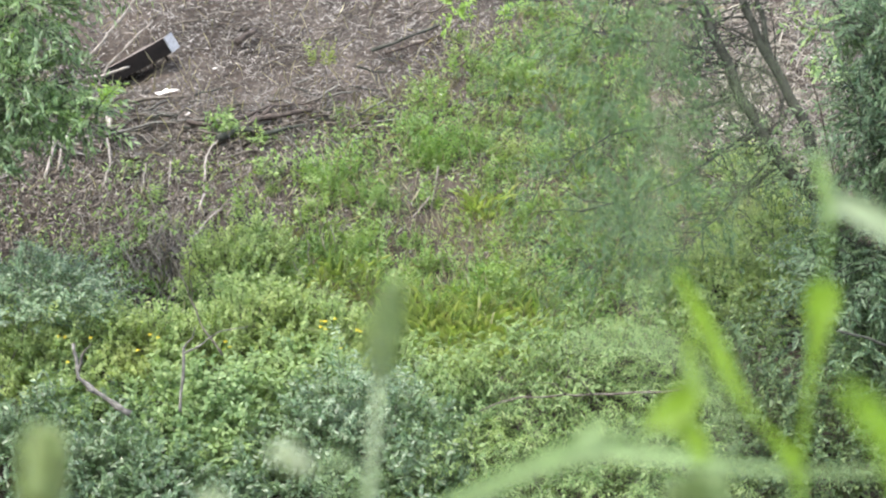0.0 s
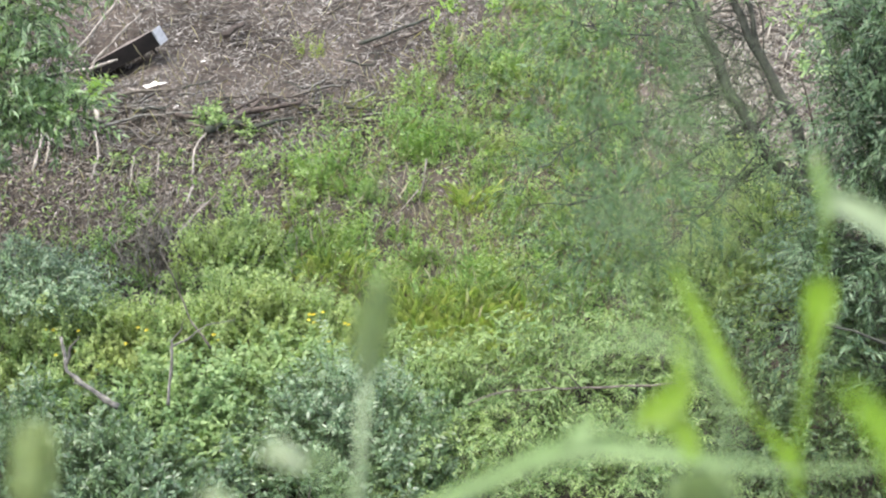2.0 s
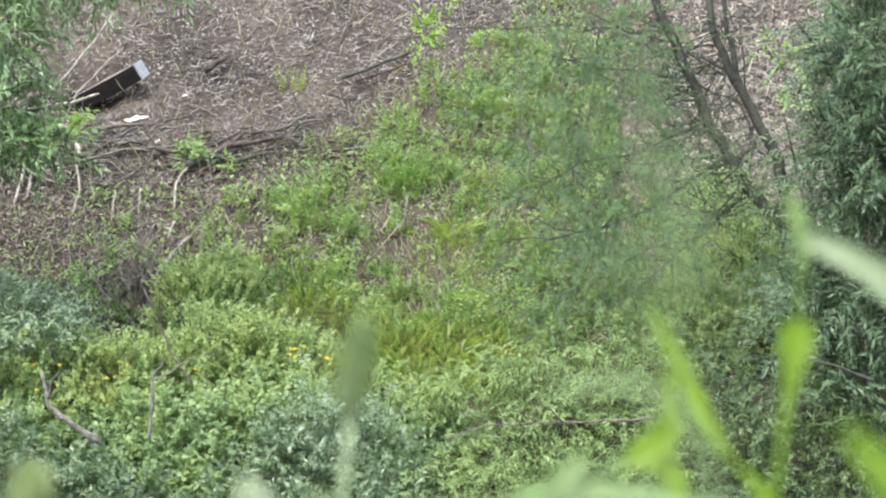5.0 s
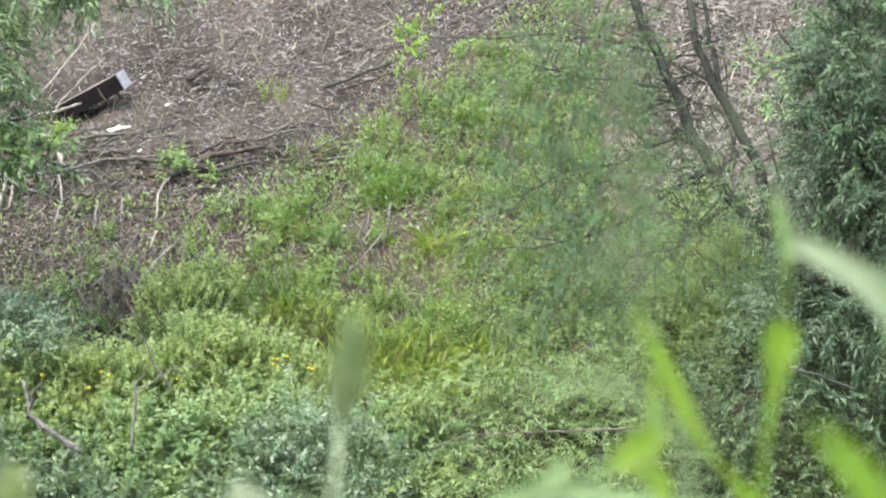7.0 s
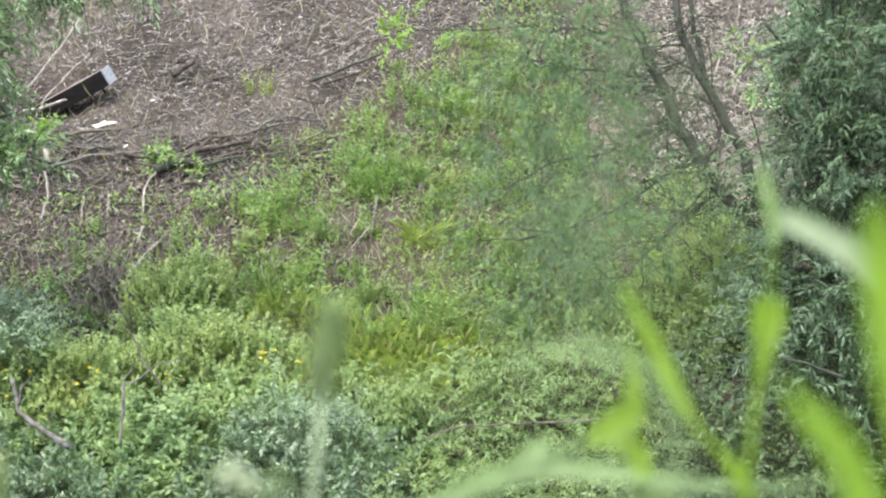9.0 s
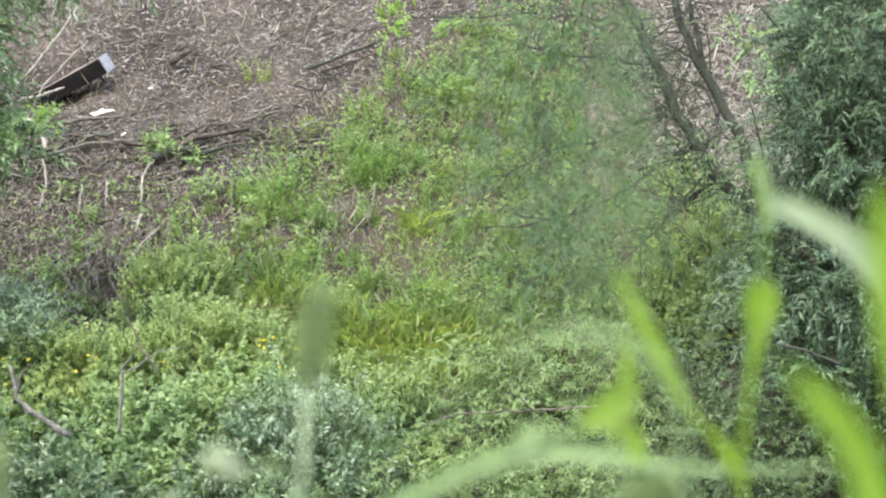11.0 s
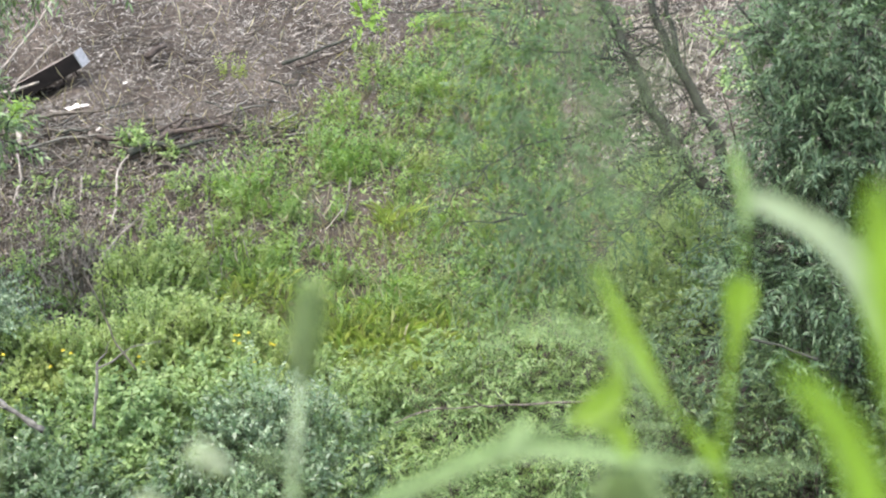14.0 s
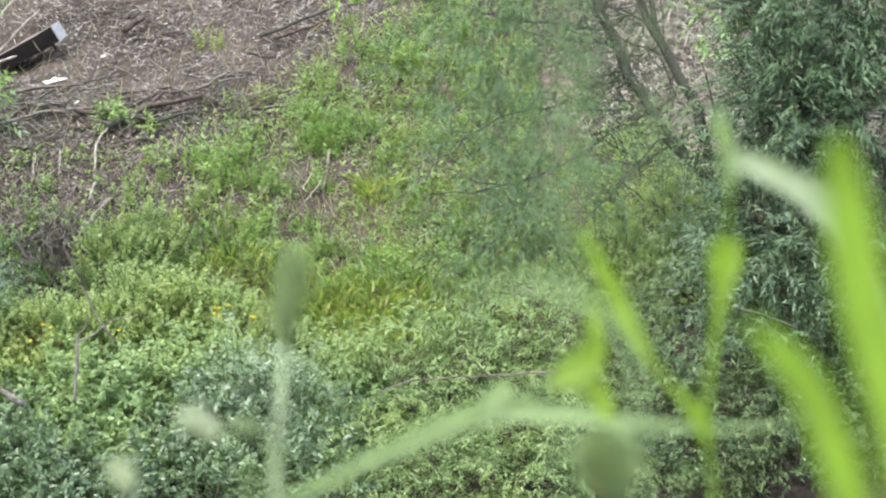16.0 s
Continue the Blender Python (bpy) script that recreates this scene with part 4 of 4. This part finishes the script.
tree("leafy_tree", rooted(1720, 860), [
    ([rooted(1720, 860), air(1690, 600, D2), air(1650, 350, D2), air(1640, 100, D2), air(1650, -150, D2)], 0.06, 0.03),
    ([air(1660, 400, D2), air(1580, 250, D2), air(1480, 80, D2), air(1420, 0, D2)], 0.025, 0.008),
    ([air(1680, 520, D2), air(1560, 420, D2), air(1480, 360, D2)], 0.022, 0.008),
    ([air(1520, 390, D2), air(1495, 330, D2), air(1480, 300, D2)], 0.012, 0.006),
], [
    (air(1565, 50, D2), (0.34, 0.4, 0.42), 130), (air(1650, 60, D2), (0.6, 0.4, 0.6), 240), (air(1560, 250, D2), (0.38, 0.4, 0.40), 160), (air(1660, 280, D2), (0.55, 0.4, 0.5), 220),
    (air(1800, 150, D2), (0.5, 0.4, 0.8), 200), (air(1540, 470, D2), (0.42, 0.4, 0.42), 170), (air(1690, 520, D2), (0.5, 0.4, 0.5), 200), (air(1480, 210, D2), (0.16, 0.3, 0.25), 34), (air(1490, 60, D2), (0.12, 0.2, 0.2), 18),
    (air(1560, 680, D2), (0.45, 0.4, 0.45), 170), (air(1450, 560, 18.4), (0.35, 0.3, 0.4), 150), (air(1430, 440, 18.6), (0.16, 0.3, 0.2), 40), (air(1720, -150, D2), (0.9, 0.4, 0.4), 160), (air(1560, 400, 18.5), (0.6, 0.2, 0.5), 150), (air(1580, 120, 18.6), (0.5, 0.2, 0.5), 140),
], "tree", "dense dark green tree with long narrow leaves")
D3 = 18.6
tree("leafy_tree", rooted(-230, 760), [
    ([rooted(-230, 760), air(-200, 500, D3), air(-150, 250, D3), air(-120, -100, D3)], 0.05, 0.025),
    ([air(-180, 420, D3), air(-60, 260, D3), air(40, 170, D3), air(110, 150, D3)], 0.02, 0.006),
    ([air(-150, 250, D3), air(-40, 60, D3), air(60, -20, D3)], 0.02, 0.006),
], [
    (air(10, 30, D3), (0.30, 0.35, 0.28), 100), (air(-90, 150, D3), (0.45, 0.35, 0.45), 150), (air(-20, 160, D3), (0.26, 0.35, 0.18), 70), (air(35, 222, D3), (0.26, 0.25, 0.10), 50), (air(-110, 290, D3), (0.36, 0.3, 0.25), 90), (air(60, -70, D3), (0.4, 0.3, 0.2), 100),
    (air(-200, 50, D3), (0.5, 0.4, 0.7), 130), (air(105, 222, D3), (0.15, 0.2, 0.08), 30), (air(60, 130, D3), (0.14, 0.2, 0.10), 20), (air(205, -85, D3), (0.30, 0.2, 0.11), 70), (air(330, -82, D3), (0.16, 0.15, 0.09), 26),
], "left", "leafy green tree with narrow leaves hanging over the bank")
B1 = 20.6
tree("young_shoots", rooted(790, 140), [
    ([rooted(790, 140), air(775, 60, B1), air(765, 0, B1), air(760, -60, B1)], 0.003, 0.002),
    ([rooted(790, 140), air(850, 70, B1), air(868, 38, B1)], 0.0035, 0.002),
], [(air(766, 22, B1), (0.05, 0.05, 0.11), 17), (air(868, 36, B1), (0.04, 0.04, 0.04), 5), (air(830, -50, B1), (0.10, 0.05, 0.06), 10)], "bright", "bright green young shoots above the wood chips", GREEN_TWIG, 0.002)
tree("young_shoots", rooted(1440, 340), [([rooted(1440, 340), air(1415, 240, 17.9), air(1398, 155, 17.7), air(1405, 62, 17.6)], 0.008, 0.003)], [(air(1408, 62, 17.6), (0.10, 0.05, 0.05), 7), (air(1392, 158, 17.6), (0.08, 0.05, 0.04), 4)], "green", "light green young shoots beside a dark tree", TWIG, 0.002)
tree("young_shoots", rooted(140, 260), [([rooted(140, 260), air(145, 220, 20.6), air(150, 190, 20.6)], 0.006, 0.003)], [(air(150, 192, 20.6), (0.06, 0.06, 0.05), 10)], "bright", "bright green young shoots beside a timber", TWIG, 0.002)
# a tree beside the viewer, whose leafy twigs hang into sight, out of focus
D4 = 8.0
FOOT = (3.4, 8.3, hill(3.4, 8.3) - 0.05)
tree("overhanging_tree", FOOT, [
    ([FOOT, (3.3, 8.2, 0.9), (3.1, 8.1, 1.9), (2.9, 8.1, 2.8)], 0.07, 0.03),
    ([(3.1, 8.1, 1.9), (2.2, 8.0, 2.3), (1.2, 8.0, 2.2), air(1150, -150, D4), air(1085, 40, D4), air(1050, 190, D4)], 0.02, 0.0015),
    ([air(1150, -150, D4), air(1150, 20, D4), air(1140, 180, D4), air(1130, 330, D4), air(1150, 430, D4)], 0.004, 0.0012),
    ([air(1150, -150, D4), air(1020, 20, D4), air(975, 160, D4), air(960, 280, D4)], 0.004, 0.0012),
], [
    (air(1000, 60, D4), (0.16, 0.25, 0.17), 22), (air(1080, 150, D4), (0.17, 0.25, 0.18), 30), (air(1120, 260, D4), (0.13, 0.25, 0.18), 20), (air(1120, 60, D4), (0.12, 0.25, 0.16), 18),
    (air(990, 290, D4), (0.14, 0.25, 0.15), 20), (air(1110, 390, D4), (0.16, 0.25, 0.13), 26), (air(1190, 370, D4), (0.12, 0.25, 0.10), 16), (air(1040, 450, D4), (0.13, 0.25, 0.07), 12),
], "hanging", "drooping leafy twigs of a tree close by, out of focus", GREEN_TWIG, 0.0009)
B2 = 17.6
stick("low_branch", [(1180, 706), (1060, 712), (960, 714), (870, 720), (808, 742)], B2, 0.008, 0.004, TWIG, "thin brown bare branch reaching through willowy leaves", "branch", [[(960, 714), (945, 695), (915, 690)], [(1010, 714), (985, 688), (960, 684)], [(870, 720), (840, 732)]])
stick("low_branch", [(1560, 640), (1500, 615), (1440, 600)], 17.5, 0.012, 0.006, BARK, "thin dark bare branch in front of dark leaves", "branch")


# ---- tall grass close to the lens ----
def ribbon(pts, widths, d, fold=0.35, base=Vector((0, 0, 0))):
    """A folded grass blade through points of the upright grid, d metres ahead."""
    run = [air(u, v, dd) for u, v, dd in [(*p, d) if len(p) == 2 else p for p in pts]]
    line, ws = [], []
    n = len(run)
    for i in range(n - 1):
        p0, p1, p2, p3 = run[max(i - 1, 0)], run[i], run[i + 1], run[min(i + 2, n - 1)]
        for s in (0, 0.2, 0.4, 0.6, 0.8):
            line.append(0.5 * ((2 * p1) + (p2 - p0) * s + (2 * p0 - 5 * p1 + 4 * p2 - p3) * s * s + (3 * p1 - p0 - 3 * p2 + p3) * s ** 3))
            ws.append(widths[i] + (widths[i + 1] - widths[i]) * s)
    line.append(run[-1]), ws.append(widths[-1])
    verts, faces = [], []
    for i, p in enumerate(line):
        t = (line[min(i + 1, len(line) - 1)] - line[max(i - 1, 0)]).normalized()
        side = t.cross(Vector((0, -1, 0.15))).normalized()
        up = side.cross(t)
        for s, q in ((-1, 0), (-0.5, -fold * 0.6), (0, -fold), (0.5, -fold * 0.6), (1, 0)):
            verts.append(p - base + side * s * ws[i] / 2 + up * q * ws[i] / 2)
    for i in range(len(line) - 1):
        for k in range(4):
            a = i * 5 + k
            faces.append((a, a + 1, a + 6, a + 5))
    h = Heap()
    h.v, h.f = [tuple(v) for v in verts], faces
    return h


def stalk_line(pts, d):
    return [air(u, v, d) for u, v in pts]


def grass_plant(name, foot, d, stem, blades, label, r=0.0016, mat=BLADE):
    """A grass plant: a stem from the verge, and blades."""
    x = (foot - 784) / 5000 * d
    base = Vector((x, d, hill(x, d)))
    ob = thing(name, base, label, "grass", "tall grass near the camera")
    line = [Vector((0, 0, 0))] + [p - base for p in stalk_line(stem, d)]
    n = len(line)
    part("stem", Heap().add(tube(line, [r * (1.5 - 0.9 * i / (n - 1)) for i in range(n)], 7)).mesh("stem", mat), ob)
    for pts, widths, m in blades:
        part("blade", ribbon(pts, widths, d, 0.35, base).mesh("blade", m), ob)
    return ob


def seed_head(foot, d, low, top, width, stem, label, mat=SEED, stem_mat=BLADE_PALE, n=260, r=0.0013):
    """A grass stalk with a dense spike of spikelets between two points of the upright grid."""
    x = (foot - 784) / 5000 * d
    base = Vector((x, d, hill(x, d)))
    ob = thing("seed_stalk", base, label, "grass", "tall grass near the camera")
    a, b = air(*low, d) - base, air(*top, d) - base
    line = [Vector((0, 0, 0))] + [p - base for p in stalk_line(stem, d)] + [a]
    part("stem", Heap().add(tube(line, [r * (1.4 - 0.4 * i / (len(line) - 1)) for i in range(len(line))], 7)).mesh("stem", stem_mat), ob)
    core = [a.lerp(b, i / 6) for i in range(7)]
    spike = part("spike", Heap().add(tube(core, [width * q for q in (0.10, 0.24, 0.28, 0.28, 0.24, 0.16, 0.05)], 8)).mesh("spike", SEED_DARK if mat is SEED else mat), ob)
    s = rng.uniform(0, 1, n)
    ax = np.array((b - a).normalized())
    o = unit(n)
    o -= (o @ ax)[:, None] * ax
    o /= np.linalg.norm(o, axis=1, keepdims=True)
    prof = np.interp(s, [0, 0.15, 0.5, 0.8, 1], [0.5, 1, 1, 0.8, 0.3])
    p = np.array(a) + np.outer(s, np.array(b - a)) + o * (width * 0.25 * prof)[:, None]
    part("bristle", leaf_mesh("bristle", p, ax * 0.9 + o, o, width * 0.75 * prof + 0.002, np.full(n, 0.0015), mat), spike, kind="stuff")
    return ob


NEAR = 1.5
foxtail = seed_head(604, NEAR, (635, 705), (656, 528), 0.0145, [(608, 1200), (620, 885)], "tall grass stalk with a dense green seed spike", stem_mat=BLADE_GREY, r=0.0022)
low_head = seed_head(30, NEAR, (46, 960), (56, 790), 0.019, [(36, 1200)], "tall grass stalk with a broad pale buff seed spike", SEED_BUFF)
end_head = seed_head(1290, NEAR, (1245, 990), (1212, 886), 0.024, [(1270, 1200)], "tall grass stalk with a short green seed spike", SEED)
PALE_HEAD = "thin stalk with a pale fluffy seed head"
pale_heads = [seed_head(590, 1.4, (520, 862), (452, 822), 0.011, [(580, 1250), (560, 900)], PALE_HEAD, SEED_PALE, BLADE_PALE, 50, 0.0006),
              seed_head(600, 1.4, (600, 850), (545, 842), 0.006, [(600, 1250), (615, 900)], PALE_HEAD, SEED, BLADE_PALE, 30, 0.0006),
              seed_head(430, 1.4, (400, 960), (360, 905), 0.0095, [(430, 1250)], PALE_HEAD, SEED_PALE, BLADE_PALE, 60, 0.0006)]
tall_grass = grass_plant("tall_grass", 1480, NEAR, [(1440, 1300), (1385, 850), (1402, 720), (1425, 560), (1440, 420), (1418, 310)], [
    ([(1395, 920), (1345, 815), (1298, 752), (1262, 690), (1215, 592), (1166, 500)], [0.001, 0.0012, 0.003, 0.0090, 0.0085, 0.002], BLADE),
    ([(1385, 860), (1398, 760), (1410, 680), (1420, 615), (1426, 570), (1430, 528)], [0.004, 0.0035, 0.0045, 0.010, 0.018, 0.014], BLADE),
    ([(1395, 880), (1372, 840), (1345, 805), (1328, 785)], [0.006, 0.008, 0.005, 0.002], BLADE),
    ([(1438, 440), (1440, 395), (1430, 350), (1416, 298)], [0.002, 0.006, 0.008, 0.004], BLADE_PALE),
    ([(1436, 430), (1448, 388), (1505, 408), (1596, 466), (1656, 556), (1706, 706), (1730, 930), (1735, 1080)], [0.004, 0.009, 0.013, 0.016, 0.017, 0.017, 0.015, 0.004], BLADE_GREY),
], "tall green grass plant with broad bent blades", 0.0011)
arched_grass = grass_plant("arched_grass", 480, NEAR, [(520, 1300), (640, 978), (820, 898), (1000, 828), (1120, 770)], [
    ([(640, 978), (820, 898), (1000, 826), (1150, 834), (1300, 855), (1420, 862), (1560, 856)], [0.006, 0.010, 0.013, 0.008, 0.0045, 0.003, 0.0015], BLADE_PALE),
    ([(1105, 785), (1138, 765), (1168, 748), (1192, 718), (1200, 695)], [0.004, 0.013, 0.018, 0.014, 0.004], BLADE),
    ([(1175, 800), (1192, 740), (1194, 670), (1192, 612)], [0.007, 0.008, 0.007, 0.002], BLADE),
    ([(1140, 770), (1185, 785), (1208, 815), (1212, 855)], [0.006, 0.012, 0.010, 0.003], BLADE),
    ([(985, 832), (1020, 790), (1045, 768)], [0.008, 0.010, 0.002], BLADE_PALE),
], "arching grass stem with bright bent blades", 0.0022, BLADE_PALE)
close_grass = grass_plant("close_grass", 1700, 0.85, [(1700, 1500), (1690, 1150)], [
    ([(1705, 1250), (1662, 1035), (1598, 850), (1538, 768), (1482, 708)], [0.008, 0.0115, 0.0115, 0.008, 0.001], BLADE),
    ([(1790, 1250), (1765, 1030), (1732, 850), (1702, 720), (1677, 600), (1660, 470), (1652, 390)], [0.006, 0.010, 0.014, 0.016, 0.015, 0.012, 0.004], BLADE),
], "broad bright green grass blades close to the camera")


def panicle(foot, d, top, spread, height, n, label):
    """A thin grass stalk with an open, airy panicle of tiny spikelets."""
    x = (foot - 784) / 5000 * d
    base = Vector((x, d, hill(x, d)))
    ob = thing("airy_grass", base, label, "grass", "tall grass near the camera")
    tip = air(*top, d) - base
    part("stem", Heap().add(tube(bent((0, 0, 0), tip, 0, 0.03, 8, foot), [0.0007, 0.0006, 0.0006, 0.0005, 0.0005, 0.0004, 0.0003, 0.0002], 5)).mesh("stem", BLADE_PALE), ob)
    h = Heap()
    P, D = [], []
    for i in range(n):
        s = rng.uniform(0, 1)
        a = tip - Vector((0, 0, height * s))
        w = spread * (0.25 + 0.75 * s)
        b = a + Vector((rng.normal(0, w), rng.normal(0, w), rng.uniform(0, 0.4) * w))
        h.add(tube([a, a.lerp(b, 0.5) + Vector((0, 0, w * 0.15)), b], [0.0004, 0.0003, 0.0002], 3))
        for q in range(3):
            P.append(a.lerp(b, rng.uniform(0.4, 1.0)) + Vector((rng.normal(0, 0.002), rng.normal(0, 0.002), rng.normal(0, 0.003))))
            D.append((rng.normal(0, 0.5), rng.normal(0, 0.5), 0.6))
    head = part("panicle", h.mesh("panicle", BLADE_PALE), ob, kind="stuff")
    part("bristle", leaf_mesh("bristle", P, D, unit(len(P)), rng.uniform(0.003, 0.006, len(P)), np.full(len(P), 0.0018), SEED_DARK), head, kind="stuff")
    return ob


AIRY = "thin grass stalk with an airy pale green panicle"
airy = [panicle(1240, 0.72, (1170, 30), 0.020, 0.05, 10, AIRY), panicle(1330, 0.7, (1270, 150), 0.020, 0.055, 7, AIRY), panicle(1180, 0.68, (1180, 240), 0.022, 0.05, 10, AIRY)]
drooping_grass = grass_plant("drooping_grass", 1330, 0.95, [(1310, 1300), (1270, 760)], [
    ([(1270, 760), (1210, 672), (1130, 636), (1060, 632), (985, 655)], [0.002, 0.003, 0.0035, 0.003, 0.001], BLADE_PALE)], "thin grass with one drooping pale blade", 0.0008, BLADE_PALE)


# ---- movement: grass stirred by a light breeze ----
def motions():
    k = 0
    for ob, size in ((foxtail, 0.25), (low_head, 0.2), (end_head, 0.2), (tall_grass, 0.15), (arched_grass, 0.12), (close_grass, 0.15), (drooping_grass, 0.2), *((p, 0.3) for p in pale_heads), *((p, 0.3) for p in airy)):
        k += 1
        home = ob.location.copy()
        walk(ob, [(t, pose(*home, size * 0.5 * math.sin(1.1 * t + k), size * math.sin(0.8 * t + 1.7 * k), 0)) for t in [0.5 * i for i in range(33)]])


motions()
